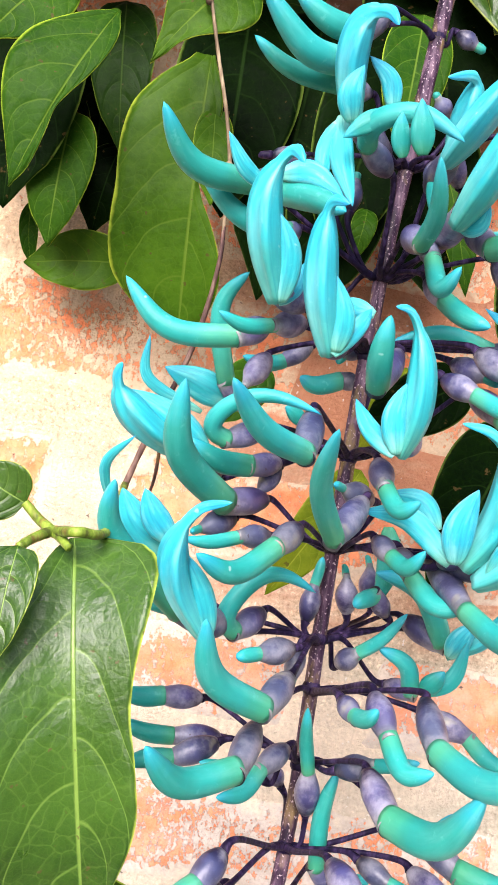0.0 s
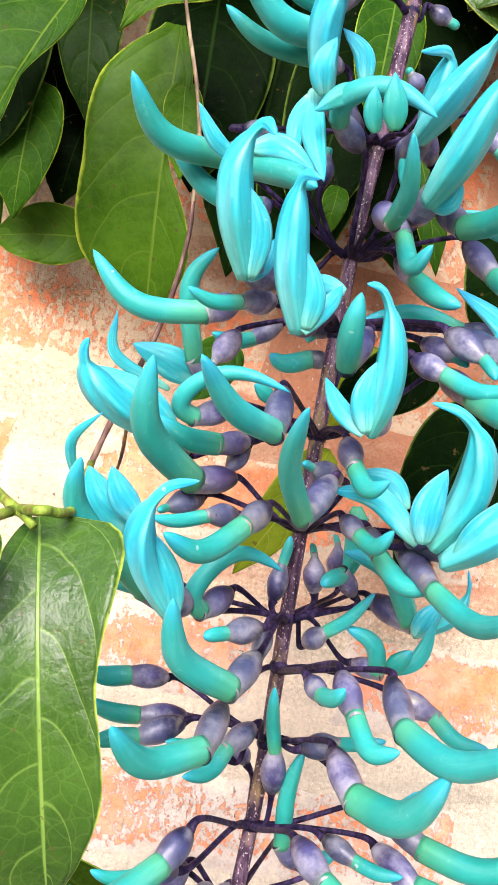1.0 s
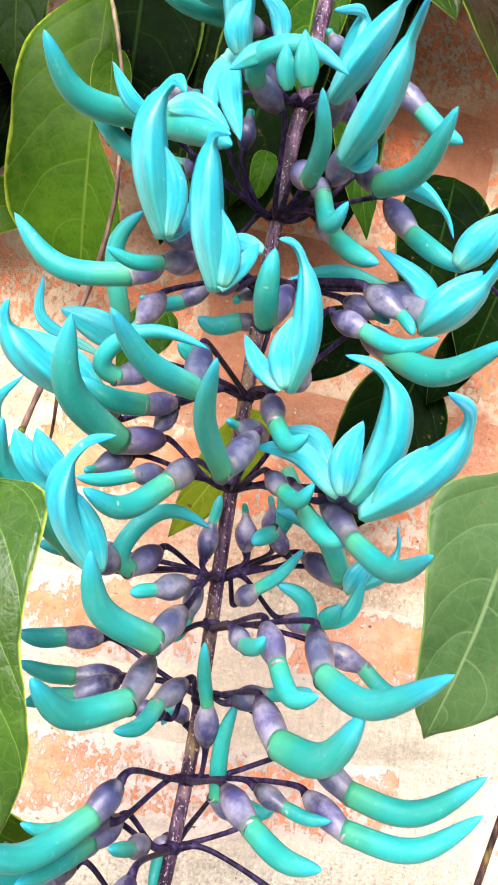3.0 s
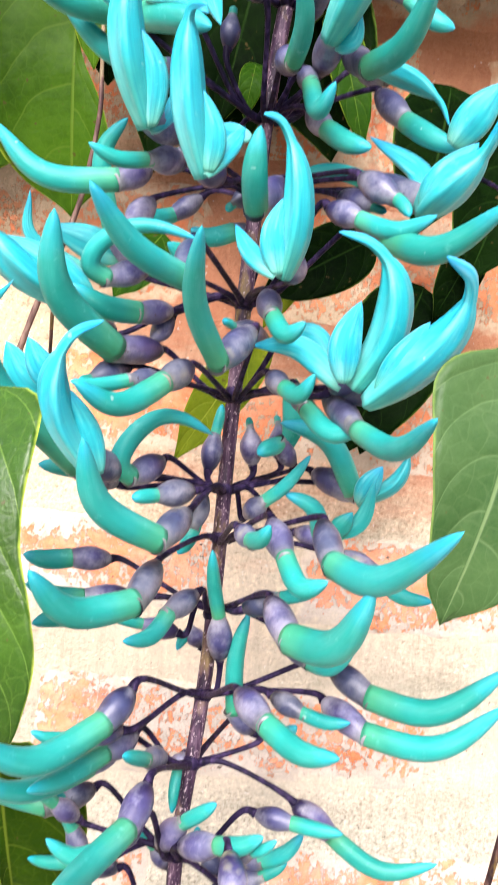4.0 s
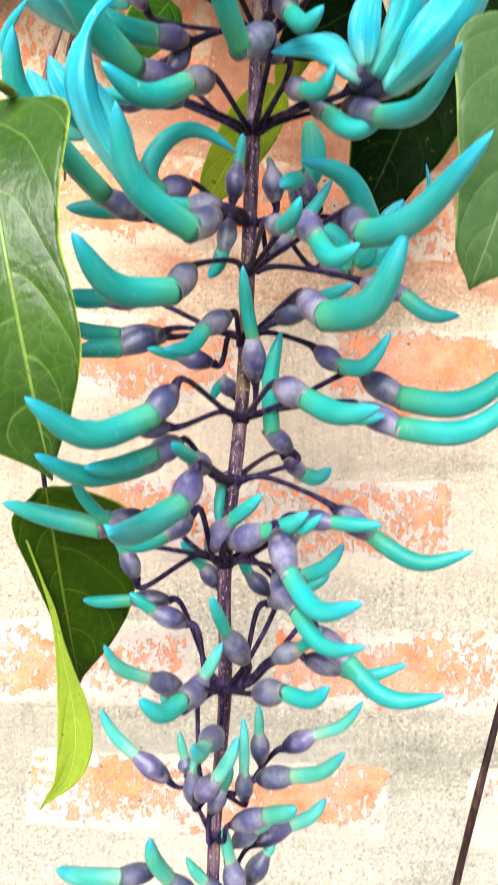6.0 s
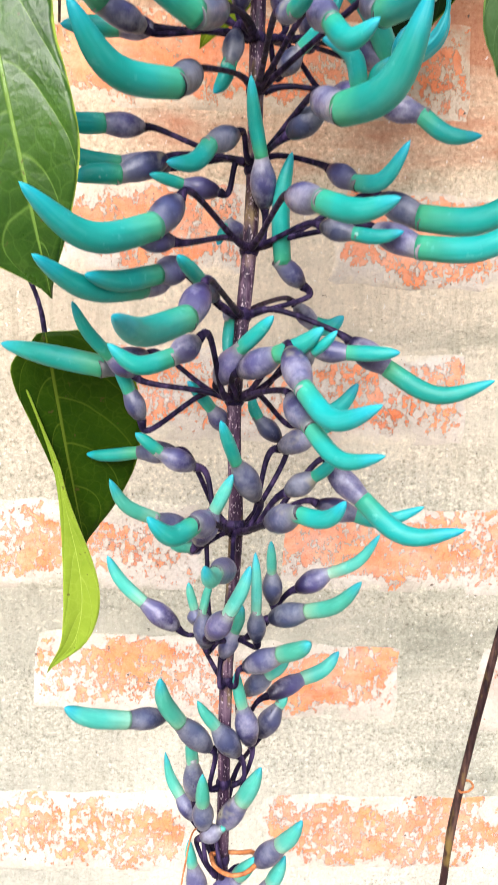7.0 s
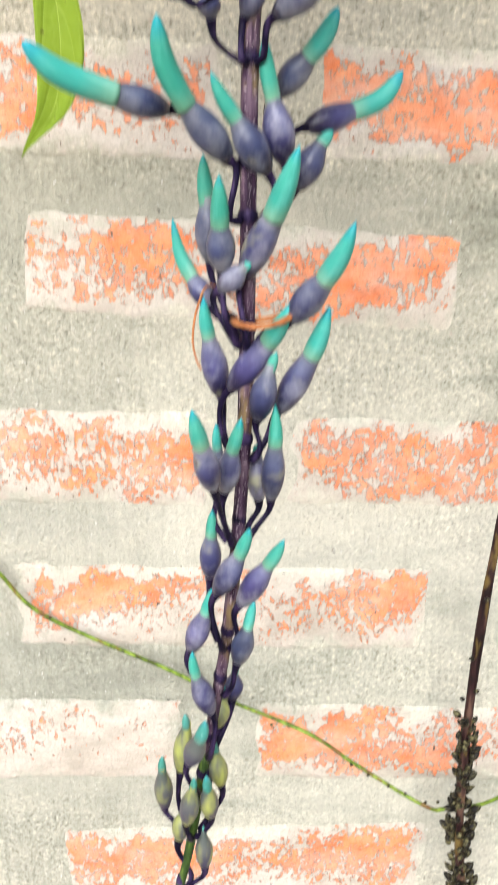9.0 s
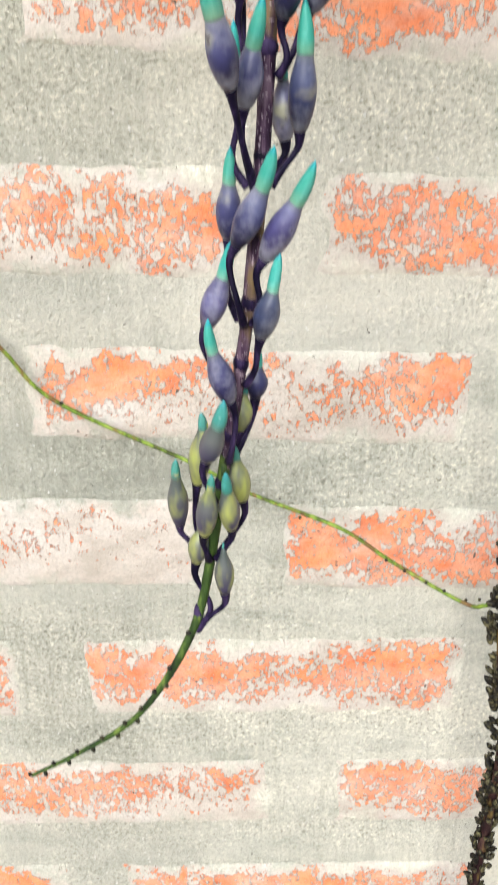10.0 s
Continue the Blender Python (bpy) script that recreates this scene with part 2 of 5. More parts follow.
def bark_material(name, dark, mid, light, scale=150, roughness=0.6, long=0.18, blot=None, shine=0.22, dots=None):
    m, t, node, s = shader(name, roughness)
    s.inputs["Specular IOR Level"].default_value = shine
    at = node("ShaderNodeNewGeometry").outputs["Position"]
    fibre = grain(node, stretched(node, at, 1, 1, long), scale * 2, 4)
    big = grain(node, at, scale * 0.4, 3)
    c = ramp(node, sums(node, "ADD", sums(node, "MULTIPLY", fibre, 0.6), sums(node, "MULTIPLY", big, 0.4)), (0.39, dark), (0.5, mid), (0.62, light))
    if blot:
        c = mix(node, ramp(node, grain(node, stretched(node, at, 1, 1, 0.35), 130, 3), (0.55, (0, 0, 0)), (0.66, (0.85, 0.85, 0.85))), c, blot)
    if dots:
        c = mix(node, ramp(node, grain(node, stretched(node, at, 1, 1, 0.7), 1250, 2, 0.5), (0.61, (0, 0, 0)), (0.68, (0.7, 0.7, 0.7))), c, dots)
    t.links.new(c, s.inputs["Base Color"])
    relief(t, node, s, fibre, 0.5, 0.0006)
    return m


def leaf_material(name, deep, body, vein, rim, gloss=0.32, shine=0.5, crinkle=0.35):
    m, t, node, s = shader(name, gloss)
    s.inputs["Specular IOR Level"].default_value = shine
    uv = node("ShaderNodeTexCoord").outputs["UV"]
    at = node("ShaderNodeTexCoord").outputs["Object"]
    rnd = node("ShaderNodeObjectInfo").outputs["Random"]
    sep = node("ShaderNodeSeparateXYZ", in_0=uv)
    u, v = sep.outputs[0], sep.outputs[1]
    off = sums(node, "ABSOLUTE", sums(node, "SUBTRACT", u, 0.5), 0.0)
    wob = sums(node, "ADD", sums(node, "MULTIPLY", grain(node, at, 40, 2), 0.3), sums(node, "MULTIPLY", sums(node, "GREATER_THAN", u, 0.5), 0.45))
    side = sums(node, "FRACT", sums(node, "ADD", sums(node, "SUBTRACT", sums(node, "MULTIPLY", v, 5.0), sums(node, "MULTIPLY", sums(node, "POWER", off, 1.9), 5.4)), wob), 0.0)
    turn = side
    side = sums(node, "ABSOLUTE", sums(node, "SUBTRACT", side, 0.5), 0.0)
    side = ramp(node, side, (0.0, (0.9, 0.9, 0.9)), (0.014, (0.6, 0.6, 0.6)), (0.03, (0, 0, 0)))
    rib = ramp(node, off, (0.0, (1, 1, 1)), (0.008, (1, 1, 1)), (0.017, (0, 0, 0)))
    edge = ramp(node, sums(node, "ADD", off, sums(node, "MULTIPLY", sums(node, "SUBTRACT", grain(node, at, 90, 3), 0.55), 0.05)), (0.478, (0, 0, 0)), (0.498, (1, 1, 1)))
    mesh = node("ShaderNodeVectorMath", operation="ADD", in_0=at, in_1=stretched(node, node("ShaderNodeTexNoise", in_Vector=at, in_Scale=120.0, in_Detail=2.0).outputs[1], 0.004, 0.004, 0.004)).outputs[0]
    net = node("ShaderNodeTexVoronoi", in_Vector=mesh, in_Scale=190.0, feature="DISTANCE_TO_EDGE").outputs[0]
    lines = node("ShaderNodeTexVoronoi", in_Vector=at, in_Scale=620.0, feature="DISTANCE_TO_EDGE").outputs[0]
    fine = ramp(node, lines, (0.0, (0.5, 0.5, 0.5)), (0.09, (0, 0, 0)))
    thread = ramp(node, net, (0.0, (0.75, 0.75, 0.75)), (0.06, (0, 0, 0)))
    c = mix(node, ramp(node, sums(node, "ADD", sums(node, "MULTIPLY", grain(node, at, 26, 3), 0.7), sums(node, "MULTIPLY", grain(node, at, 260, 4, 0.7), 0.3)), (0.36, (0, 0, 0)), (0.62, (1, 1, 1))), deep, body)
    c = mix(node, sums(node, "MULTIPLY", fine, 0.12), c, vein)
    c = mix(node, sums(node, "MULTIPLY", thread, sums(node, "MULTIPLY", grain(node, at, 45, 2), 0.42)), c, vein)
    c = mix(node, sums(node, "MULTIPLY", side, 0.6), c, vein)
    c = mix(node, rib, c, vein)
    c = mix(node, edge, c, rim)
    speck = ramp(node, grain(node, at, 260, 2), (0.69, (0, 0, 0)), (0.72, (0.7, 0.7, 0.7)))
    c = mix(node, speck, c, (0.06, 0.04, 0.015))
    c = node("ShaderNodeHueSaturation", in_Color=c, in_Value=sums(node, "ADD", 0.8, sums(node, "MULTIPLY", rnd, 0.4))).outputs[0]
    t.links.new(c, s.inputs["Base Color"])
    # the blade swells between its sunken veins and is crinkled all over
    swell = ramp(node, sums(node, "ABSOLUTE", sums(node, "SUBTRACT", turn, 0.5), 0.0), (0.0, (0, 0, 0)), (0.2, (0.8, 0.8, 0.8)), (0.5, (1, 1, 1)))
    h = sums(node, "ADD", sums(node, "MULTIPLY", swell, 0.9), sums(node, "ADD", sums(node, "MULTIPLY", lines, 0.2), sums(node, "MULTIPLY", net, 0.7)))
    h = sums(node, "SUBTRACT", h, sums(node, "MULTIPLY", rib, 0.5))
    relief(t, node, s, sums(node, "ADD", h, sums(node, "ADD", sums(node, "MULTIPLY", grain(node, at, 75, 4), 1.5), sums(node, "MULTIPLY", grain(node, at, 330, 4, 0.7), 0.5))), crinkle, 0.001)
    t.links.new(ramp(node, grain(node, at, 70, 4), (0.3, (gloss - 0.06,) * 3), (0.7, (gloss + 0.14,) * 3)), s.inputs["Roughness"])
    s.inputs["Transmission Weight"].default_value = 0.0
    return m


def ground_material():
    m, t, node, s = shader("trodden_earth", 0.95)
    at = node("ShaderNodeNewGeometry").outputs["Position"]
    c = ramp(node, grain(node, at, 3, 8), (0.3, (0.16, 0.12, 0.08)), (0.7, (0.32, 0.27, 0.2)))
    t.links.new(c, s.inputs["Base Color"])
    relief(t, node, s, grain(node, at, 40, 6), 0.6, 0.02)
    return m


BRICK, MORTAR = brick_material(), mortar_material()
PETAL = petal_material("turquoise_petal", (0.045, 0.3, 0.17), (0.011, 0.275, 0.245), (0.012, 0.31, 0.4), 0.14, 0.14)
OPEN = petal_material("bright_cyan_petal", (0.07, 0.42, 0.37), (0.016, 0.37, 0.43), (0.01, 0.31, 0.54), 0.6, 0.4)
WING = petal_material("cyan_wing_petal", (0.13, 0.47, 0.38), (0.016, 0.36, 0.44), (0.01, 0.3, 0.52), 0.6, 0.38, 0.45)
GREENTIP = petal_material("green_petal_tip", (0.17, 0.36, 0.24), (0.055, 0.33, 0.255), (0.012, 0.27, 0.33), 0.16, 0.22)
YOUNGTIP = petal_material("pale_green_bud_tip", (0.1, 0.16, 0.12), (0.06, 0.24, 0.19), (0.06, 0.27, 0.28), 0.12, 0.12)
CALYX, YOUNG = calyx_material(), tip_calyx_material()
STALK = bark_material("dark_purple_stalk", (0.004, 0.003, 0.011), (0.011, 0.007, 0.026), (0.05, 0.032, 0.085), 220, 0.5, shine=0.1)
STEM = bark_material("purple_brown_stem", (0.012, 0.006, 0.014), (0.042, 0.021, 0.043), (0.15, 0.098, 0.13), 230, 0.5, 0.09, (0.17, 0.12, 0.05), 0.15, (0.42, 0.34, 0.36))
TIPSTEM = bark_material("green_stem_tip", (0.012, 0.022, 0.008), (0.04, 0.075, 0.015), (0.16, 0.22, 0.04), 160, 0.5, 0.2)
TWIG = bark_material("tan_twig", (0.06, 0.04, 0.025), (0.16, 0.12, 0.07), (0.33, 0.28, 0.17), 120, 0.7)
BROWN = bark_material("brown_twig", (0.04, 0.02, 0.018), (0.1, 0.055, 0.045), (0.24, 0.16, 0.12), 130, 0.6)
WOOD = bark_material("dark_brown_vine_bark", (0.008, 0.003, 0.004), (0.026, 0.011, 0.011), (0.1, 0.055, 0.04), 140, 0.5, blot=(0.16, 0.11, 0.03))
BUDDARK = bark_material("dark_dormant_bud", (0.004, 0.0035, 0.003), (0.014, 0.012, 0.008), (0.15, 0.135, 0.06), 330, 0.55, 1.0)
TENDRIL = bark_material("green_tendril_skin", (0.05, 0.065, 0.012), (0.14, 0.22, 0.02), (0.28, 0.37, 0.06), 160, 0.5, 0.18, (0.16, 0.075, 0.03))
FIBRE = bark_material("orange_raffia", (0.24, 0.075, 0.02), (0.4, 0.15, 0.05), (0.52, 0.26, 0.11), 200, 0.6)
LEAF = leaf_material("mature_green_leaf", (0.01, 0.034, 0.003), (0.027, 0.073, 0.006), (0.11, 0.19, 0.03), (0.3, 0.39, 0.05), 0.3, 0.28, 0.4)
MID = leaf_material("shade_green_leaf", (0.018, 0.056, 0.002), (0.046, 0.112, 0.005), (0.078, 0.142, 0.012), (0.28, 0.37, 0.03), 0.36, 0.04, 0.3)
# two greens darkened to hold the shade among the foliage in their colour
SHADOWED = leaf_material("shadowed_green_leaf", (0.0008, 0.0034, 0.0007), (0.0027, 0.01, 0.001), (0.009, 0.024, 0.004), (0.08, 0.13, 0.02), 0.45, 0.01)
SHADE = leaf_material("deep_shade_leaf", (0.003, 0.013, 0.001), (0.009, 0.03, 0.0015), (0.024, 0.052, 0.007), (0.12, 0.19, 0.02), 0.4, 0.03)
PALE = leaf_material("yellow_green_leaf", (0.13, 0.2, 0.012), (0.18, 0.26, 0.02), (0.26, 0.34, 0.05), (0.32, 0.38, 0.06), 0.45, 0.15)
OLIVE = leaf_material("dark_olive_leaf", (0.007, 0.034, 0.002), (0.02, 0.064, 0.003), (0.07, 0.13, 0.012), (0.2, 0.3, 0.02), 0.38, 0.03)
OLD = leaf_material("yellowing_leaf", (0.07, 0.11, 0.004), (0.15, 0.19, 0.008), (0.2, 0.24, 0.02), (0.26, 0.28, 0.03), 0.5, 0.03)
LOW = leaf_material("olive_green_leaf", (0.009, 0.03, 0.001), (0.022, 0.053, 0.002), (0.08, 0.12, 0.01), (0.2, 0.3, 0.02), 0.38, 0.04)
DUSTY = leaf_material("dusty_green_leaf", (0.018, 0.05, 0.012), (0.042, 0.085, 0.026), (0.08, 0.13, 0.05), (0.13, 0.2, 0.045), 0.38, 0.12)
EARTH = ground_material()


# ---- mesh helpers ----
def part(name, bm, material, parent=None, label="", smooth=True):
    """Links a bmesh as one mesh object under its thing or part."""
    me = bpy.data.meshes.new(name)
    bm.to_mesh(me)
    bm.free()
    for p in me.polygons:
        p.use_smooth = smooth
    me.materials.append(material)
    ob = new(name, me)
    ob.parent = parent
    return tagged(ob, label)


def bent(points, steps):
    """A smooth run of places through a few guide points (Catmull-Rom)."""
    p = [Vector(q) for q in points]
    p = [p[0] * 2 - p[1], *p, p[-1] * 2 - p[-2]]
    out = []
    n = len(p) - 3
    for k in range(steps + 1):
        s = k / steps * n
        i = min(int(s), n - 1)
        f = s - i
        a, b, c, d = p[i:i + 4]
        out.append(0.5 * ((2 * b) + (c - a) * f + (2 * a - 5 * b + 4 * c - d) * f * f + (3 * b - a - 3 * c + d) * f ** 3))
    return out


def eased(run, passes):
    """The same run with its bends softened."""
    for _ in range(passes):
        run = [run[0], *[(a + 2 * b + c) / 4 for a, b, c in zip(run, run[1:], run[2:])], run[-1]]
    return run


def tube(bm, run, radius, sides=10, squash=1.0, up=(0, 0, 1), ridge=0.0, pleat=0.0):
    """A closed tube along a run of places; radius(s) for s from 0 to 1; squash flattens it across up; ridge raises a keel along its front, pleat folds it lengthwise."""
    uvl = bm.loops.layers.uv.verify()
    rings, n = [], len(run) - 1
    side = None
    for k, c in enumerate(run):
        d = (run[min(k + 1, n)] - run[max(k - 1, 0)]).normalized()
        if side is None:
            side = d.cross(Vector(up))
            if side.length < 0.05:
                side = d.cross(Vector((0, 1, 0)))
        side = (side - d * side.dot(d)).normalized()
        top = side.cross(d)
        r = max(radius(k / n), 2e-5)
        rings.append([bm.verts.new(c + (side * math.cos(a) * squash + top * math.sin(a) * (1 + ridge * max(0.0, math.sin(a)) ** 9)) * r * (1 + pleat * math.cos(7 * a)))
                      for a in (2 * math.pi * j / sides for j in range(sides))])
    for k in range(n):
        for j in range(sides):
            f = bm.faces.new((rings[k][j], rings[k][(j + 1) % sides], rings[k + 1][(j + 1) % sides], rings[k + 1][j]))
            for loop, (uu, vv) in zip(f.loops, ((j, k), (j + 1, k), (j + 1, k + 1), (j, k + 1))):
                loop[uvl].uv = (uu / sides, vv / n)
    bm.faces.new(rings[0][::-1])
    bm.faces.new(rings[-1])
    bmesh.ops.recalc_face_normals(bm, faces=bm.faces[:])
    return bm


def thing(name, label, category, group="", at=(0, 0, 0)):
    ob = new(name)
    ob.empty_display_size = 0.01
    ob.location = at
    return tagged(ob, label, category, group)


def strand(name, points, r0, r1, material, parent=None, label="", steps=28, sides=8, lumps=0.0):
    """A twig, stalk or cord: a bent tapered tube, lumpy if asked."""
    run = bent(points, steps)
    n = lambda s: 1 + lumps * noise.noise(Vector((s * 31, points[0][0] * 90, points[0][2] * 70)))
    return part(name, tube(bmesh.new(), run, lambda s: (r0 + (r1 - r0) * s) * n(s), sides), material, parent, label)


def outline(lobe, v):
    """Half-width of a leaf at v from widths at even steps, rounded."""
    s = v * (len(lobe) - 1)
    i = min(int(s), len(lobe) - 2)
    p = (lobe[max(i - 1, 0)], lobe[i], lobe[i + 1], lobe[min(i + 2, len(lobe) - 1)])
    f = s - i
    return 0.5 * (2 * p[1] + (p[2] - p[0]) * f + (2 * p[0] - 5 * p[1] + 4 * p[2] - p[3]) * f * f + (3 * p[1] - p[0] - 3 * p[2] + p[3]) * f ** 3)


def leaf_mesh(base, tip, width, face=(0, -1, 0), arch=0.006, cup=0.12, wave=0.0, full=0.62, turn=0.0, blunt=1.0, sway=0.0, left=None, right=None, mid=None, hook=0.0, thick=0.0005, rows=26, cols=14):
    """A leaf blade from base to tip: ovate with a drawn-out tip, bent along its length, folded at the midrib, wavy at the rim."""
    base, tip, face = Vector(base), Vector(tip), Vector(face).normalized()
    axis = tip - base
    length = axis.length
    axis.normalize()
    side = axis.cross(face).normalized()
    face = side.cross(axis).normalized()
    bm = bmesh.new()
    uvl = bm.loops.layers.uv.verify()
    sheets = []
    for level in (0, 1):
        grid = []
        for i in range(rows + 1):
            v = i / rows
            w = width * 0.5 * (math.sin(math.pi * min(1, v ** full)) ** 0.62 if 0 < v < 1 else 0.0)
            w = max(w * (1 - 0.55 * max(0, v - 0.8) / 0.2), width * 0.004)
            line = []
            for j in range(cols + 1):
                u = j / cols * 2 - 1
                lobe = left if u > 0 else right
                if lobe:
                    w = width * 0.5 * max(0.006, outline(lobe, v ** blunt))
                rise = arch * 4 * v * (1 - v) + cup * w * abs(u) ** 1.4 + wave * width * math.sin(v * 11 + (2 if u > 0 else 0)) * abs(u) ** 2
                rise += 0.012 * width * noise.noise(Vector((u * 2.2, v * 5, base.x * 60)))
                rise -= hook * max(0.0, 1 - v / 0.32) ** 2
                spin = turn * v * u * w
                line.append(bm.verts.new(base + axis * length * v + side * (u * w + sway * 4 * v * (1 - v) + (width * 0.5 * outline(mid, v) if mid else 0.0)) + face * (rise + spin - level * thick)))
            grid.append(line)
        sheets.append(grid)
    for level, g in enumerate(sheets):
        for i in range(rows):
            for j in range(cols):
                f = bm.faces.new((g[i][j], g[i][j + 1], g[i + 1][j + 1], g[i + 1][j]))
                for loop, (a, b) in zip(f.loops, ((j, i), (j + 1, i), (j + 1, i + 1), (j, i + 1))):
                    loop[uvl].uv = (a / cols, b / rows)
    rim = [(i, 0) for i in range(rows)] + [(rows, j) for j in range(cols)] + [(i, cols) for i in range(rows, 0, -1)] + [(0, j) for j in range(cols, 0, -1)]
    a, b = sheets
    for (i, j), (k, l) in zip(rim, rim[1:] + rim[:1]):
        f = bm.faces.new((a[i][j], a[k][l], b[k][l], b[i][j]))
        for loop in f.loops:
            loop[uvl].uv = (0.0, i / rows)
    bmesh.ops.recalc_face_normals(bm, faces=bm.faces[:])
    return bm


# ---- ground and wall ----
WALL = 0.46
bm = bmesh.new()
bmesh.ops.create_grid(bm, x_segments=40, y_segments=40, size=60)
for v in bm.verts:
    v.co.z = 0.015 * noise.noise(v.co * 0.7)
ground = tagged(part("ground", bm, EARTH), "bare trodden earth below the wall", "ground", kind="structure")

bm = bmesh.new()
bmesh.ops.create_cube(bm, size=1)
bmesh.ops.scale(bm, vec=(3.6, 0.2, 2.9), verts=bm.verts)
bmesh.ops.translate(bm, vec=(0, WALL + 0.1012, 1.4), verts=bm.verts)
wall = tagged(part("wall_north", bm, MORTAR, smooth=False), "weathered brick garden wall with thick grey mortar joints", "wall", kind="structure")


def brick_mesh(seed):
    """A worn brick face whose ragged rim dips under the mortar."""
    rng = random.Random(seed)
    bm = bmesh.new()
    xs = (-0.109, -0.104, -0.097, -0.087, -0.075, -0.062, -0.049, -0.036, -0.022, -0.01, 0.004, 0.018, 0.03, 0.044, 0.058, 0.071, 0.085, 0.096, 0.104, 0.109)
    zs = (-0.026, -0.0237, -0.0205, -0.01, 0.01, 0.0205, 0.0237, 0.026)
    nx, nz = len(xs) - 1, len(zs) - 1
    front = []
    for j, z in enumerate(zs):
        line = []
        for i, x in enumerate(xs):
            rim = i in (0, nx) or j in (0, nz)
            inner = i in (1, nx - 1) or j in (1, nz - 1)
            deep = 0.0024 if rim else (rng.uniform(0.001, 0.0018) if inner else rng.uniform(0.0001, 0.0008))
            line.append(bm.verts.new((x + rng.uniform(-1, 1) * 0.0018, deep, z + rng.uniform(-1, 1) * 0.0009)))
        front.append(line)
    for j in range(nz):
        for i in range(nx):
            bm.faces.new((front[j][i], front[j][i + 1], front[j + 1][i + 1], front[j + 1][i]))
    back = [bm.verts.new((sx * 0.1, 0.05, sz * 0.022)) for sx, sz in ((-1, -1), (1, -1), (1, 1), (-1, 1))]
    runs = [front[0], [l[-1] for l in front], front[-1][::-1], [l[0] for l in front][::-1]]
    for k, run in enumerate(runs):
        bm.faces.new((*run[::-1], back[k], back[(k + 1) % 4]))
    bm.faces.new(back[::-1])
    bmesh.ops.recalc_face_normals(bm, faces=bm.faces[:])
    me = bpy.data.meshes.new("brick")
    bm.to_mesh(me)
    bm.free()
    for p in me.polygons:
        p.use_smooth = True
    me.materials.append(BRICK)
    return me


# ---- the flower raceme's stem ----
raceme = thing("flower_raceme", "long hanging raceme of turquoise claw flowers on a purple-brown stem", "flower", at=(-0.033, 0.325, 1.72))
raceme.location = (0, 0, 0)
strand("stem", ((-0.018, 0.335, 1.76), (-0.027, 0.325, 1.68), (-0.033, 0.32, 1.623), (-0.038, 0.312, 1.521), (-0.041, 0.302, 1.43), (-0.047, 0.288, 1.372),
                (-0.0465, 0.286, 1.327), (-0.0497, 0.284, 1.276), (-0.0509, 0.285, 1.205), (-0.0529, 0.284, 1.16), (-0.0569, 0.283, 1.12), (-0.0605, 0.284, 1.096), (-0.065, 0.284, 1.07)),
       0.003, 0.0017, STEM, raceme, steps=90, sides=14, lumps=0.1)
strand("stem_tip", ((-0.0645, 0.284, 1.074), (-0.072, 0.282, 1.031), (-0.0785, 0.28, 1.013), (-0.088, 0.28, 0.996), (-0.098, 0.28, 0.984), (-0.114, 0.28, 0.973), (-0.13, 0.28, 0.964)),
       0.0016, 0.0006, TIPSTEM, raceme, "thin green tip of the stem with tiny dark buds", steps=50, sides=10, lumps=0.12)

RACEME_LINE = bent(((-0.018, 0.335, 1.76), (-0.027, 0.325, 1.68), (-0.033, 0.32, 1.623), (-0.038, 0.312, 1.521), (-0.041, 0.302, 1.43), (-0.047, 0.288, 1.372), (-0.0465, 0.286, 1.327),
                    (-0.0497, 0.284, 1.276), (-0.0509, 0.285, 1.205), (-0.0529, 0.284, 1.16), (-0.0569, 0.283, 1.12), (-0.0605, 0.284, 1.096), (-0.065, 0.284, 1.07), (-0.072, 0.282, 1.031), (-0.0785, 0.28, 1.013)), 240)


# ---- leaves ----
def leaf(parent, material, base, tip, width, label="", **how):
    return part("leaf", leaf_mesh(base, tip, width, **how), material, parent, label)


near = thing("leafy_shoot", "green shoot with broad glossy three-part leaf hanging beside the flowers", "leaf")
leaf(near, LEAF, (-0.1216, 0.2605, 1.5165), (-0.1006, 0.257, 1.4035), 0.0515, arch=0.016, face=(0.1, -1, 0.1), cup=0.26, wave=0.03, hook=0.0065,
     blunt=0.6, rows=44, cols=18,
     left=(0.05, 0.2, 0.36, 0.52, 0.78, 0.97, 1.02, 1, 0.97, 0.85, 0), right=(0.3, 0.8, 0.97, 0.92, 0.8, 0.67, 0.6, 0.63, 0.61, 0.36, 0))
leaf(near, LEAF, (-0.1330, 0.2413, 1.5141), (-0.1327, 0.2304, 1.4825), 0.0155, full=0.55, arch=0.003, cup=0.2, wave=0.02)
leaf(near, LEAF, (-0.1384, 0.2662, 1.5245), (-0.1557, 0.2662, 1.5329), 0.0185, full=0.65, arch=0.002, cup=0.15)
strand("petiole", ((-0.1282, 0.2608, 1.5178), (-0.1187, 0.252, 1.5193), (-0.1129, 0.27, 1.5197), (-0.117, 0.33, 1.533)), 0.0016, 0.0015, TENDRIL, near, lumps=0.08)
strand("petiole", ((-0.1282, 0.2608, 1.5178), (-0.1339, 0.2662, 1.5205), (-0.1387, 0.2662, 1.5248)), 0.0018, 0.0014, TENDRIL, near, lumps=0.08)
strand("petiole", ((-0.1282, 0.2608, 1.5178), (-0.1315, 0.2521, 1.5157), (-0.1330, 0.2424, 1.5138)), 0.0018, 0.0013, TENDRIL, near, lumps=0.08)
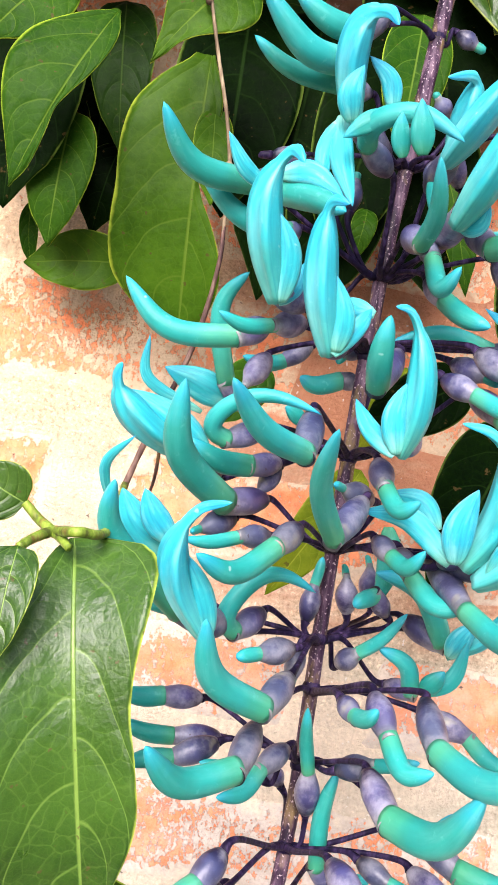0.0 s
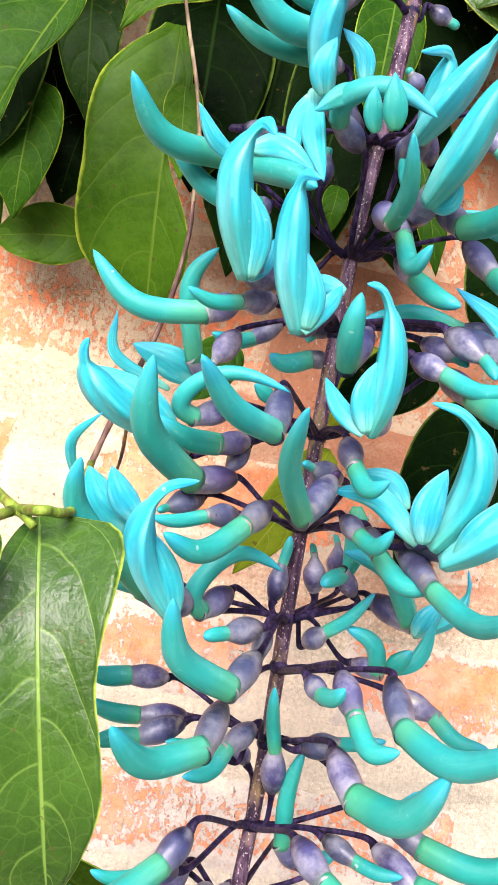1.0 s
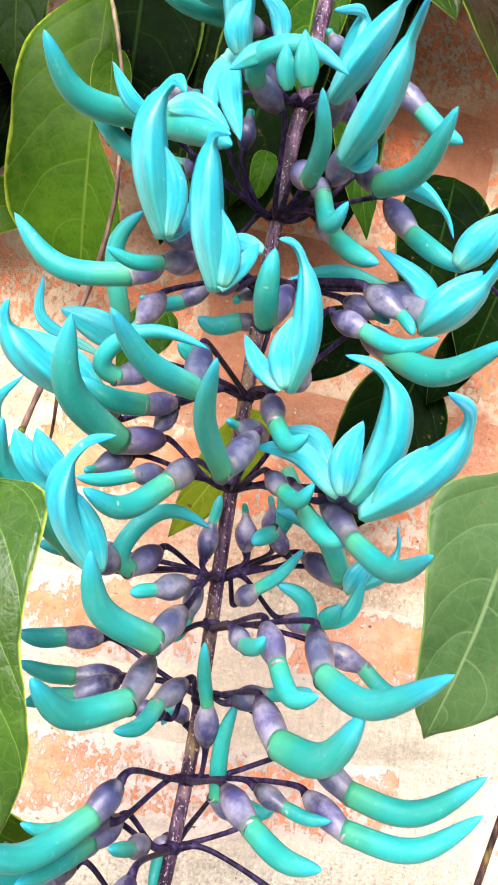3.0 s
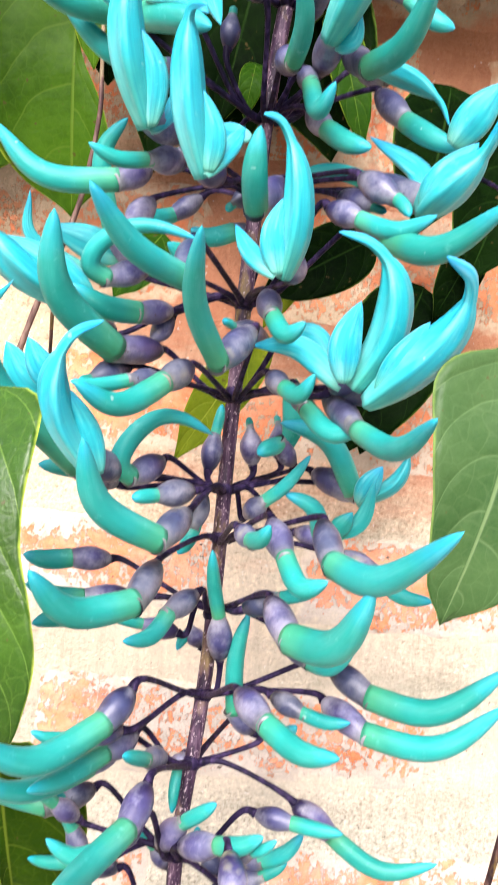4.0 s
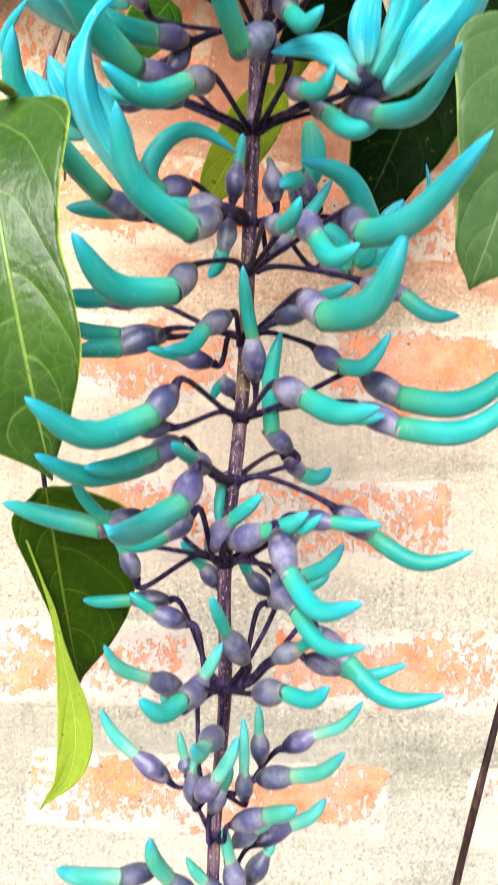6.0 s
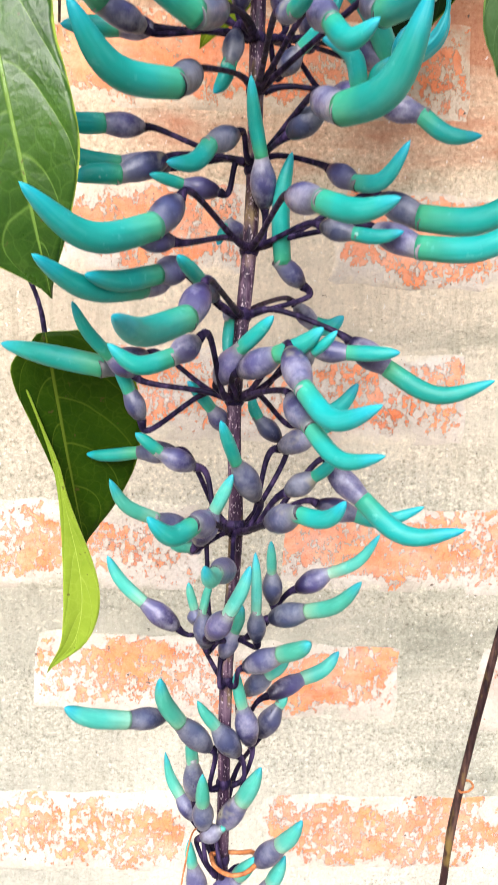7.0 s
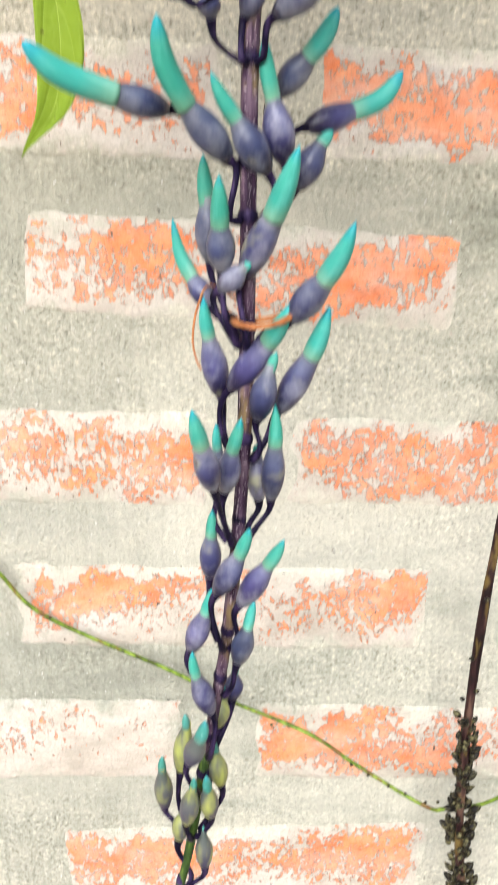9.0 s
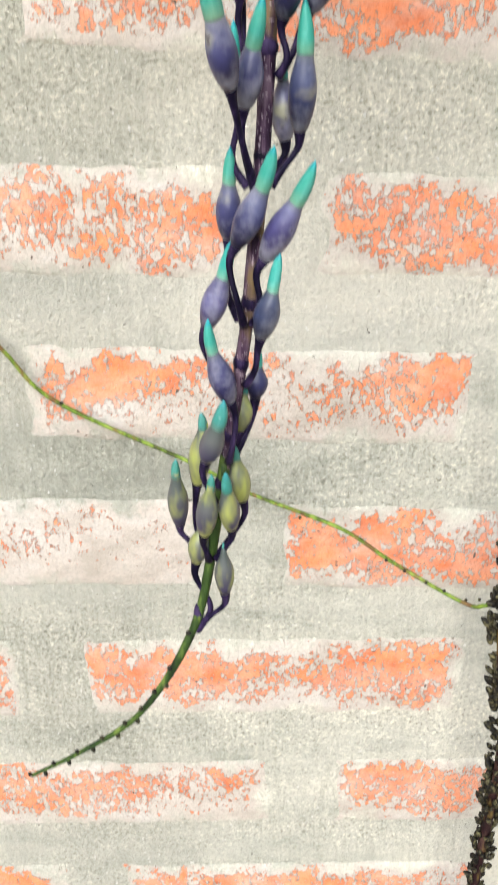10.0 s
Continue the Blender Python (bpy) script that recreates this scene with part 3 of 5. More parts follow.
strand("petiole", ((-0.1282, 0.2608, 1.5178), (-0.1249, 0.2575, 1.5166), (-0.1212, 0.2537, 1.5142)), 0.0018, 0.0013, TENDRIL, near, lumps=0.08)

behind = thing("leafy_vine", "climbing vine with dark green leaves hanging against the brick wall", "vine")
leaf(behind, MID, (-0.1136, 0.3880, 1.7295), (-0.1114, 0.3980, 1.5995), 0.0695, arch=0.01, cup=0.08, wave=0.012, rows=40,
     left=(0.2, 0.6, 0.88, 0.98, 1.0, 0.98, 1.0, 1.0, 0.9, 0.55, 0), right=(0.05, 0.17, 0.24, 0.15, 0.03, 0.1, 0.28, 0.42, 0.46, 0.34, 0))
leaf(behind, MID, (-0.1080, 0.3840, 1.7036), (-0.1043, 0.3840, 1.6597), 0.0176, "folded-back margin of the leaf", arch=0.004, full=0.7)
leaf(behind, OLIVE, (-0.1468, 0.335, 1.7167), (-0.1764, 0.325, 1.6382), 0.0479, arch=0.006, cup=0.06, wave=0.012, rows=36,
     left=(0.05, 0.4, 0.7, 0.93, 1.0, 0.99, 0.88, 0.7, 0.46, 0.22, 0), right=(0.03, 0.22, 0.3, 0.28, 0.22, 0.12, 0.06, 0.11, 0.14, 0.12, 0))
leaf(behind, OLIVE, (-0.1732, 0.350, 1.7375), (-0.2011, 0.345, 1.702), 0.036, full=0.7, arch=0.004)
leaf(behind, MID, (-0.0977, 0.345, 1.7464), (-0.132, 0.335, 1.6978), 0.0374, arch=0.006, cup=0.1, wave=0.015,
     left=(0.1, 0.5, 0.8, 1, 1, 0.9, 0.7, 0.5, 0.3, 0.16, 0), right=(0.1, 0.5, 0.8, 1, 1, 0.86, 0.62, 0.38, 0.2, 0.12, 0))
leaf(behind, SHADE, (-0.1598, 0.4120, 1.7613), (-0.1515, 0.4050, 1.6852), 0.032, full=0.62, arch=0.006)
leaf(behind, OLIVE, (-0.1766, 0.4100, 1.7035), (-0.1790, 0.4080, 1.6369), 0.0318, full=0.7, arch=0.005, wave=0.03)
leaf(behind, SHADOWED, (-0.1554, 0.4300, 1.6980), (-0.1635, 0.4280, 1.6503), 0.0262, full=0.75)
# two near-black leaves added to stand for a gap in deep shade
leaf(behind, SHADOWED, (-0.1699, 0.4400, 1.7406), (-0.1661, 0.4350, 1.6645), 0.032, full=0.7, turn=0.3)
leaf(behind, SHADOWED, (-0.1913, 0.4380, 1.7268), (-0.1863, 0.4340, 1.6557), 0.0365, full=0.75, turn=-0.3)
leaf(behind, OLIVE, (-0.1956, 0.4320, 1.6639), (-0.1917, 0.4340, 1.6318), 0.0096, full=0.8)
leaf(behind, MID, (-0.1431, 0.4320, 1.6397), (-0.1946, 0.4300, 1.6325), 0.0298, full=0.72, arch=0.005, cup=0.2, wave=0.05)
leaf(behind, SHADOWED, (-0.06409, 0.4150, 1.7716), (-0.0782, 0.4120, 1.6267), 0.06, full=0.72, arch=0.008)
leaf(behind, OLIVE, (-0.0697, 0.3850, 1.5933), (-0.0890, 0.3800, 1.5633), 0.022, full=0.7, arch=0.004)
leaf(behind, SHADOWED, (-0.03, 0.39, 1.75), (-0.05, 0.38, 1.64), 0.05, full=0.72)
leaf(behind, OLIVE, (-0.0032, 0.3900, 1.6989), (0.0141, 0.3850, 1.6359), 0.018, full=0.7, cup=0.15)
leaf(behind, SHADOWED, (-0.045, 0.4, 1.7), (-0.052, 0.39, 1.622), 0.046, full=0.75)
leaf(behind, SHADOWED, (0.055, 0.4, 1.675), (0.042, 0.392, 1.604), 0.045, full=0.75, cup=0.15)
leaf(behind, SHADOWED, (0.0365, 0.4020, 1.5518), (0.0241, 0.3940, 1.5042), 0.029, full=0.7, cup=0.15, wave=0.02)
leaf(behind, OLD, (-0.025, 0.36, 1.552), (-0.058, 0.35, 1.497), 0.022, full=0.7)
leaf(behind, SHADOWED, (0.085, 0.378, 1.66), (0.06, 0.372, 1.58), 0.045, full=0.8)
leaf(behind, SHADOWED, (-0.2, 0.41, 1.76), (-0.2, 0.4, 1.65), 0.06, full=0.8)
leaf(behind, SHADOWED, (-0.1, 0.41, 1.77), (-0.1, 0.4, 1.66), 0.06, full=0.8)
# near-black leaves close to the wall, added as the shade behind the others
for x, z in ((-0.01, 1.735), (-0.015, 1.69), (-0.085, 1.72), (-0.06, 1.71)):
    leaf(behind, SHADOWED, (x, 0.425, z + 0.05), (x + 0.02 * math.sin(z * 90), 0.415, z - 0.05), 0.055, full=0.75, turn=0.4 * math.sin(x * 70), wave=0.02)
leaf(behind, SHADOWED, (0.0216, 0.388, 1.5993), (-0.0265, 0.38, 1.5689), 0.03, full=0.72, arch=0.004, cup=0.12)
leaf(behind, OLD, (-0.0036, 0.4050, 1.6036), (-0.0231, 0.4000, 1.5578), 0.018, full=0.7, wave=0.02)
leaf(behind, SHADOWED, (0.0493, 0.4000, 1.5823), (0.0149, 0.3880, 1.5039), 0.048, full=0.7, arch=0.006, cup=0.15, wave=0.02)
leaf(behind, SHADOWED, (0.0689, 0.392, 1.6041), (0.0512, 0.388, 1.5665), 0.02, full=0.75)
strand("shoot", ((-0.112, 0.33, 1.726), (-0.105, 0.33, 1.7), (-0.099, 0.33, 1.679), (-0.095, 0.33, 1.658), (-0.094, 0.33, 1.634)), 0.0007, 0.0008, TWIG, behind, "tan twig hanging down", steps=30, lumps=0.2)
strand("shoot", ((-0.094, 0.33, 1.636), (-0.094, 0.33, 1.62), (-0.099, 0.33, 1.589), (-0.111, 0.33, 1.553), (-0.117, 0.33, 1.533), (-0.123, 0.33, 1.512), (-0.127, 0.332, 1.49)), 0.0008, 0.0014, BROWN, behind, steps=36, lumps=0.2)
# one more near-black leaf, standing for a shaded gap
leaf(behind, SHADOWED, (-0.02, 0.4, 1.81), (0.0, 0.395, 1.7), 0.075, full=0.8)
leaf(behind, OLIVE, (-0.0228, 0.3720, 1.7535), (-0.0271, 0.3660, 1.6896), 0.030, full=0.7, arch=0.004)
leaf(behind, OLIVE, (-0.0359, 0.3720, 1.6645), (-0.0395, 0.3700, 1.6401), 0.011, full=0.7)
for x, z in ((-0.0955, 1.66), (-0.112, 1.723)):
    part("twig_node", tube(bmesh.new(), [Vector((x, 0.33, z - 0.0016 + 0.0008 * i)) for i in range(5)], lambda s: 0.0008 + 0.0008 * math.sin(math.pi * s), 8), TWIG, behind)

side_leaf = thing("hanging_leaf", "dusty green leaf hanging beside the flowers", "leaf")
leaf(side_leaf, DUSTY, (0.04, 0.238, 1.536), (0.0185, 0.235, 1.461), 0.052, arch=0.006, wave=0.015,
     left=(0.3, 0.8, 0.97, 0.92, 0.82, 0.72, 0.6, 0.5, 0.39, 0.27, 0), right=(0.5, 0.9, 1, 1, 1, 0.95, 0.85, 0.75, 0.6, 0.35, 0))

strand("petiole", ((0.0398, 0.2385, 1.535), (0.052, 0.26, 1.575), (0.056, 0.31, 1.6), (0.06, 0.38, 1.63)), 0.0008, 0.001, STALK, side_leaf, lumps=0.15)

low_leaf = thing("hanging_leaf", "dark green leaf with a folded yellow-green rim before the wall", "leaf")
leaf(low_leaf, LOW, (-0.1139, 0.324, 1.3918), (-0.1053, 0.356, 1.3034), 0.0588, arch=0.003, cup=0.06, wave=0.012, rows=36, cols=16,
     left=(0.1, 0.46, 0.49, 0.42, 0.34, 0.26, 0.2, 0.16, 0.12, 0.05, 0), right=(0.4, 0.98, 1.02, 1.05, 1.04, 0.97, 0.86, 0.68, 0.47, 0.22, 0))
strand("petiole", ((-0.114, 0.3245, 1.3914), (-0.1180, 0.335, 1.4034), (-0.131, 0.36, 1.43), (-0.13, 0.35, 1.47), (-0.127, 0.334, 1.492)), 0.0009, 0.0011, STALK, low_leaf, lumps=0.15)
strip = (0.03, 0.06, 0.08, 0.17, 0.26, 0.5, 0.8, 1.0, 0.98, 0.68, 0)
leaf(low_leaf, PALE, (-0.1254, 0.328, 1.3806), (-0.1212, 0.348, 1.2520), 0.0142, arch=0.002, cup=0.15, rows=44,
     left=strip, right=strip, mid=(0, -0.55, -1.1, -1.6, -1.85, -2.1, -2.34, -2.43, -2.25, -1.6, 0))

vine = thing("climbing_vine", "dark brown woody vine crusted with dormant buds, hanging before the wall", "vine")
strand("woody_stem", ((0.16, 0.425, 1.52), (0.115, 0.41, 1.36), (0.087, 0.405, 1.24), (0.0705, 0.405, 1.156), (0.065, 0.405, 1.11), (0.0595, 0.405, 1.051), (0.0565, 0.405, 0.99), (0.057, 0.405, 0.93), (0.063, 0.405, 0.86), (0.058, 0.405, 0.78), (0.053, 0.405, 0.68)),
       0.0017, 0.0027, WOOD, vine, steps=80, sides=10, lumps=0.2)

tendril = thing("tendril", "thin green tendril crossing the brick wall to the vine", "tendril")
strand("runner", ((-0.21, 0.453, 1.1), (-0.173, 0.452, 1.056), (-0.15, 0.452, 1.029), (-0.087, 0.448, 0.998), (-0.059, 0.444, 0.983), (-0.017, 0.43, 0.971), (0.007, 0.424, 0.956), (0.04, 0.412, 0.94), (0.051, 0.407, 0.942), (0.081, 0.42, 0.937), (0.13, 0.44, 0.955)),
       0.0011, 0.001, TENDRIL, tendril, steps=70, lumps=0.1)
strand("runner_shoot", ((-0.117, 0.4, 1.52), (-0.108, 0.345, 1.535), (-0.106, 0.332, 1.552), (-0.1045, 0.333, 1.56)), 0.0006, 0.0008, WOOD, behind, steps=16)


def lump(name, at, radius, length, way, material, parent, sides=7):
    """A small pointed bud or knob standing off a stem."""
    at, way = Vector(at), Vector(way).normalized()
    run = [at + way * length * k / 6 for k in range(7)]
    return part(name, tube(bmesh.new(), run, lambda s: radius * math.sin(math.pi * (0.12 + 0.85 * s)) ** 0.7, sides), material, parent)


# dormant buds crusting the lower part of the woody vine
rng = random.Random(5)
woody = bent(((0.0567, 0.405, 0.995), (0.057, 0.405, 0.93), (0.063, 0.405, 0.86), (0.058, 0.405, 0.78), (0.0535, 0.405, 0.7)), 58)
for k, c in enumerate(woody):
    dense = 0.95 + 0.35 * noise.noise(Vector((k * 0.31, 2.0, 0.5)))
    for i in range(8):
        a = rng.uniform(0, 2 * math.pi)
        out = Vector((math.cos(a), math.sin(a), 0))
        size = rng.uniform(0.0011, 0.0019) * dense
        lump("dormant_bud", c + out * rng.uniform(0.0022, 0.0048) * dense + Vector((0, 0, rng.uniform(-0.005, 0.002))), size, size * rng.uniform(2.4, 4.4), out + Vector((rng.uniform(-0.4, 0.4), -0.2, rng.uniform(0.5, 3.0))), BUDDARK, vine, 6)
for at, a in (((0.0535, 0.403, 1.008), 2.9), ((0.0575, 0.403, 1.012), 0.2), ((0.056, 0.402, 1.03), 3.4), ((0.061, 0.403, 1.06), 3.0), ((0.0665, 0.403, 1.1), 0.4)):
    lump("dormant_bud", at, 0.0011, 0.003, (math.cos(a), -0.4, 0.5), BUDDARK, vine, 6)

# tiny dark buds along the raceme's bare tip
tip_run = bent(((-0.0755, 0.281, 1.02), (-0.0785, 0.28, 1.013), (-0.088, 0.28, 0.996), (-0.098, 0.28, 0.984), (-0.114, 0.28, 0.973), (-0.13, 0.28, 0.964)), 20)
for k in (2, 6, 7, 8, 10, 11, 12, 13, 14, 15, 16, 17, 18, 19, 20):
    way = Vector((0.5, -0.6, -0.8)) if k % 2 else Vector((-0.5, -0.5, 0.9))
    lump("bud_scar", tip_run[k] + way.normalized() * 0.0004, 0.0011 - 0.00002 * k, 0.0018, way, BUDDARK, raceme, 6)
# leaf scars on the tendril
for x, z in ((-0.1475, 1.0285), (-0.036, 0.9775), (0.004, 0.9585), (0.0125, 0.9535), (0.0225, 0.948), (0.031, 0.9445), (0.041, 0.9405), (0.047, 0.9415)):
    lump("bud_scar", (x, 0.452 - 0.2 * max(0, x + 0.15), z), 0.0009, 0.0016, (0.2, -1, 0.3), BUDDARK, tendril, 6)

# raffia tied round the buds
tie = thing("raffia_tie", "orange raffia fibre tied round the flower stem", "tie")
strand("loop", ((-0.0548, 0.285, 1.2108), (-0.0535, 0.2775, 1.2112), (-0.0488, 0.2725, 1.2113), (-0.0432, 0.272, 1.2123), (-0.0393, 0.2755, 1.2138), (-0.0402, 0.282, 1.2132), (-0.0445, 0.285, 1.2112), (-0.05, 0.287, 1.2102), (-0.0548, 0.285, 1.2108)),
       0.0008, 0.0008, FIBRE, tie, steps=40, lumps=0.3)
strand("loose_end", ((-0.0525, 0.2950, 1.2141), (-0.0606, 0.2850, 1.2203), (-0.0637, 0.2700, 1.2169), (-0.0650, 0.2680, 1.2097), (-0.0643, 0.2680, 1.2043), (-0.0630, 0.2680, 1.2013)), 0.00035, 0.00025, FIBRE, tie, steps=30)
vine_tie = thing("raffia_tie", "short strip of orange raffia knotted round the woody vine", "tie")
strand("knot", ((0.0712, 0.4015, 1.1632), (0.0745, 0.4005, 1.1643), (0.0775, 0.4025, 1.1656), (0.0772, 0.408, 1.1656), (0.0735, 0.4095, 1.1643), (0.0709, 0.406, 1.1632), (0.0712, 0.4015, 1.1632)), 0.0006, 0.0006, FIBRE, vine_tie, steps=24)

# branch and foliage added out of view, to carry the raceme and shade below
branch = thing("unseen_branch", "unseen woody vine branch holding the raceme, with foliage added for shade", "vine")
strand("branch_stem", ((-0.7, 0.44, 1.92), (-0.35, 0.4, 1.86), (-0.1, 0.36, 1.83), (0.0, 0.345, 1.83), (0.25, 0.38, 1.85), (0.6, 0.45, 1.9)), 0.008, 0.006, WOOD, branch, steps=60, sides=12, lumps=0.15)
strand("raceme_stalk", ((-0.018, 0.335, 1.755), (-0.012, 0.338, 1.79), (0.0, 0.345, 1.83)), 0.0036, 0.004, STEM, branch, steps=16, sides=12)
strand("shoot", ((-0.112, 0.33, 1.722), (-0.125, 0.335, 1.77), (-0.14, 0.36, 1.835)), 0.0013, 0.002, TWIG, branch, steps=16)
rng = random.Random(8)
for k in range(110):
    x, y, z = rng.uniform(-0.45, 0.4), rng.uniform(0.35, 0.44), rng.uniform(1.79, 1.95)
    leaf(branch, LEAF if k % 3 else SHADOWED, (x, y, z), (x + rng.uniform(-0.05, 0.05), y - rng.uniform(0.0, 0.04), z - rng.uniform(0.03, 0.08)), rng.uniform(0.05, 0.075),
         face=(rng.uniform(-0.4, 0.4), -0.7, 0.8), full=0.75, rows=12, cols=8)
# swollen nodes on the raceme's stem
for z in (1.72, 1.666, 1.622, 1.594, 1.555, 1.521, 1.489, 1.472, 1.449, 1.421, 1.399, 1.372, 1.328, 1.291, 1.275, 1.251, 1.237, 1.21, 1.177, 1.152, 1.118, 1.101, 1.079, 1.066, 1.049, 1.024):
    size = 0.0031 if z > 1.3 else (0.0025 if z > 1.16 else (0.002 if z > 1.06 else 0.0014))
    c = RACEME_LINE[min(range(len(RACEME_LINE)), key=lambda i: abs(RACEME_LINE[i].z - z))]
    run = [c + Vector((0, 0, -0.003 + 0.001 * i)) for i in range(7)]
    part("stem_node", tube(bmesh.new(), run, lambda s: size * (0.55 + 0.55 * math.sin(math.pi * s)), 9), STALK, raceme)


# ---- the flowers of the raceme ----
def on_stem(z):
    """The stem's middle at a height."""
    zs = (1.0, 1.031, 1.07, 1.096, 1.12, 1.16, 1.205, 1.276, 1.327, 1.372, 1.43, 1.521, 1.623, 1.68, 1.76)
    xs = (-0.085, -0.072, -0.065, -0.0605, -0.0569, -0.0529, -0.0509, -0.0497, -0.0465, -0.047, -0.041, -0.038, -0.033, -0.027, -0.018)
    ys = (0.281, 0.282, 0.284, 0.284, 0.283, 0.284, 0.285, 0.284, 0.286, 0.288, 0.302, 0.312, 0.32, 0.325, 0.335)
    return Vector((float(np.interp(z, zs, xs)), float(np.interp(z, zs, ys)), z))


def horn(s):
    """Outline of a closed claw-shaped corolla."""
    return (0.93 + 0.07 * math.sin(math.pi / 2 * min(1.0, s / 0.4))) * max(0.0, 1 - s ** 3.3) ** 0.68


def point(s):
    """Outline of a young corolla: a small pointed tip."""
    return (0.93 + 0.07 * math.sin(math.pi / 2 * min(1.0, s / 0.35))) * max(0.0, 1 - s ** 2.1) ** 0.8


def claw(s):
    """Outline of an open keel: full near its foot, drawn out into a thin claw."""
    body = math.sin(math.pi * min(1.0, (s + 0.1) / 0.78)) ** 0.75 if s < 0.68 else 0.0
    beak = 0.36 * max(0.0, 1 - s ** 3) ** 0.6
    return max(body, beak)


def blade(s):
    """Outline of a wing or standard petal."""
    return max(0.02, math.sin(math.pi * min(1, 0.06 + 0.94 * s) ** 0.85) ** 0.8)


def calyx_of(base, joint, r, mouth, parent, material):
    """The swollen calyx, from its neck on the pedicel to the mouth that holds the corolla."""
    axis = joint - base
    n = axis.normalized()
    run = [base - n * 0.0012, *[base + axis * k / 13 for k in range(0, 13)], joint + n * 0.0004]
    mouth = max(0.25 * r, min(mouth, 1.0 * r))

    def shape(s):
        if s < 0.1:
            return r * (0.24 + 0.38 * (s / 0.1) ** 0.7)
        bell = r * (0.62 + 0.38 * math.sin(min(1.0, (s - 0.1) / 0.36) * math.pi / 2))
        f = max(0.0, (s - 0.5) / 0.5)
        f = f * f * (3 - 2 * f)
        return bell + (mouth - bell) * f
    return part("calyx", tube(bmesh.new(), run, shape, 22, 0.94), material, parent)


def stalk_of(node, base, joint, parent, thick=0.0012):
    young = base.z < 1.25
    foot = on_stem(node - (0.006 if young else 0.0))
    n = (joint - base).normalized()
    out = base - foot
    reach = out.length
    flat = Vector((out.x, out.y, 0))
    flat = flat.normalized() if flat.length > 1e-4 else Vector((0, -1, 0))
    a = foot + flat * 0.0028
    b = a + flat * reach * 0.22 + Vector((0, 0, (0.3 if young else 0.06) * reach))
    c = base - n * min(0.006, 0.28 * reach)
    part("pedicel", tube(bmesh.new(), eased(bent((a, b, c, base - n * 0.0006), 20), 10), lambda s: thick * (1.3 - 0.5 * math.sin(math.pi * s) + 0.25 * s ** 6), 8), STALK, parent)


LAST = [None, None]


def bud(node, base, joint, *rest, material=None, sepal=None):
    """A closed flower: pedicel, calyx and claw-shaped corolla along its guide points; then the calyx's and corolla's radius."""
    *guides, r, width = rest
    base, joint = Vector(base), Vector(joint)
    n = (joint - base).normalized()
    foot, mid, tip = joint - n * 0.002, Vector(guides[0]), Vector(guides[-1])
    mid = mid + (mid - (foot + tip) / 2) * 0.05
    run = eased(bent((foot, mid, *guides[1:]), 24), 20)
    flower = part("flower", tube(bmesh.new(), run, lambda s: width * (horn(s) if base.z > 1.25 else point(s)), 20, 0.92), material or (PETAL if base.z > 1.33 else GREENTIP), raceme)
    r *= 0.93 if base.z > 1.33 else (0.9 if base.z > 1.26 else 1.02)
    calyx_of(base, joint, r, width * 0.83, flower, sepal or CALYX)
    stalk_of(node, base, joint, flower, 0.00115 if base.z > 1.33 else 0.001)
    LAST[0], LAST[1] = flower, PETAL
    return flower


def young_bud(node, base, joint, *rest):
    return bud(node, base, joint, *rest, material=YOUNGTIP, sepal=YOUNG)


def bloom(node, base, joint, *rest):
    """An open flower: its keel ends in an upturned claw."""
    *guides, r, width = rest
    base, joint = Vector(base), Vector(joint)
    run = eased(bent((joint, *guides), 32), 5)
    flower = part("flower", tube(bmesh.new(), run, lambda s: 1.15 * width * claw(s), 28, 0.72, up=(0, -1, 0), ridge=0.26, pleat=0.075), OPEN, raceme, "open bright cyan claw flower")
    hold = joint + (Vector(guides[0]) - joint).normalized() * 0.006 + Vector((0, 0.005, 0))
    calyx_of(base, hold, r, width * 0.6, flower, CALYX)
    stalk_of(node, base, hold, flower)
    LAST[0], LAST[1] = flower, OPEN
    return flower


def shell(run, half, cup, thick=0.00045, cols=12):
    """A thin hollow petal along a run: an arched strip with two faces and a rim, its back to the viewer; half(s) is its half width."""
    bm = bmesh.new()
    uvl = bm.loops.layers.uv.verify()
    n = len(run) - 1
    sheets = []
    for level in (0, 1):
        grid = []
        for k, c in enumerate(run):
            d = (run[min(k + 1, n)] - run[max(k - 1, 0)]).normalized()
            side = d.cross(Vector((0, -1, 0))).normalized()
            top = side.cross(d)
            r = max(half(k / n), 3e-5)
            line = []
            for j in range(cols + 1):
                a = (j / cols * 2 - 1) * 1.75
                fold = 0.14 * math.exp(-(a / 0.22) ** 2) + 0.05 * math.cos(6 * a)
                lift = cup * r * (math.cos(a) + fold) - level * min(thick, 0.3 * r)
                line.append(bm.verts.new(c + side * r * math.sin(a) + top * lift))
            grid.append(line)
        sheets.append(grid)
    for g in sheets:
        for i in range(n):
            for j in range(cols):
                f = bm.faces.new((g[i][j], g[i][j + 1], g[i + 1][j + 1], g[i + 1][j]))
                for loop, (x, y) in zip(f.loops, ((j, i), (j + 1, i), (j + 1, i + 1), (j, i + 1))):
                    loop[uvl].uv = (x / cols, y / n)
    rim = [(i, 0) for i in range(n)] + [(n, j) for j in range(cols)] + [(i, cols) for i in range(n, 0, -1)] + [(0, j) for j in range(cols, 0, -1)]
    a, b = sheets
    for (i, j), (k, l) in zip(rim, rim[1:] + rim[:1]):
        f = bm.faces.new((a[i][j], a[k][l], b[k][l], b[i][j]))
        for loop in f.loops:
            loop[uvl].uv = (0.0, i / n)
    bmesh.ops.recalc_face_normals(bm, faces=bm.faces[:])
    return bm


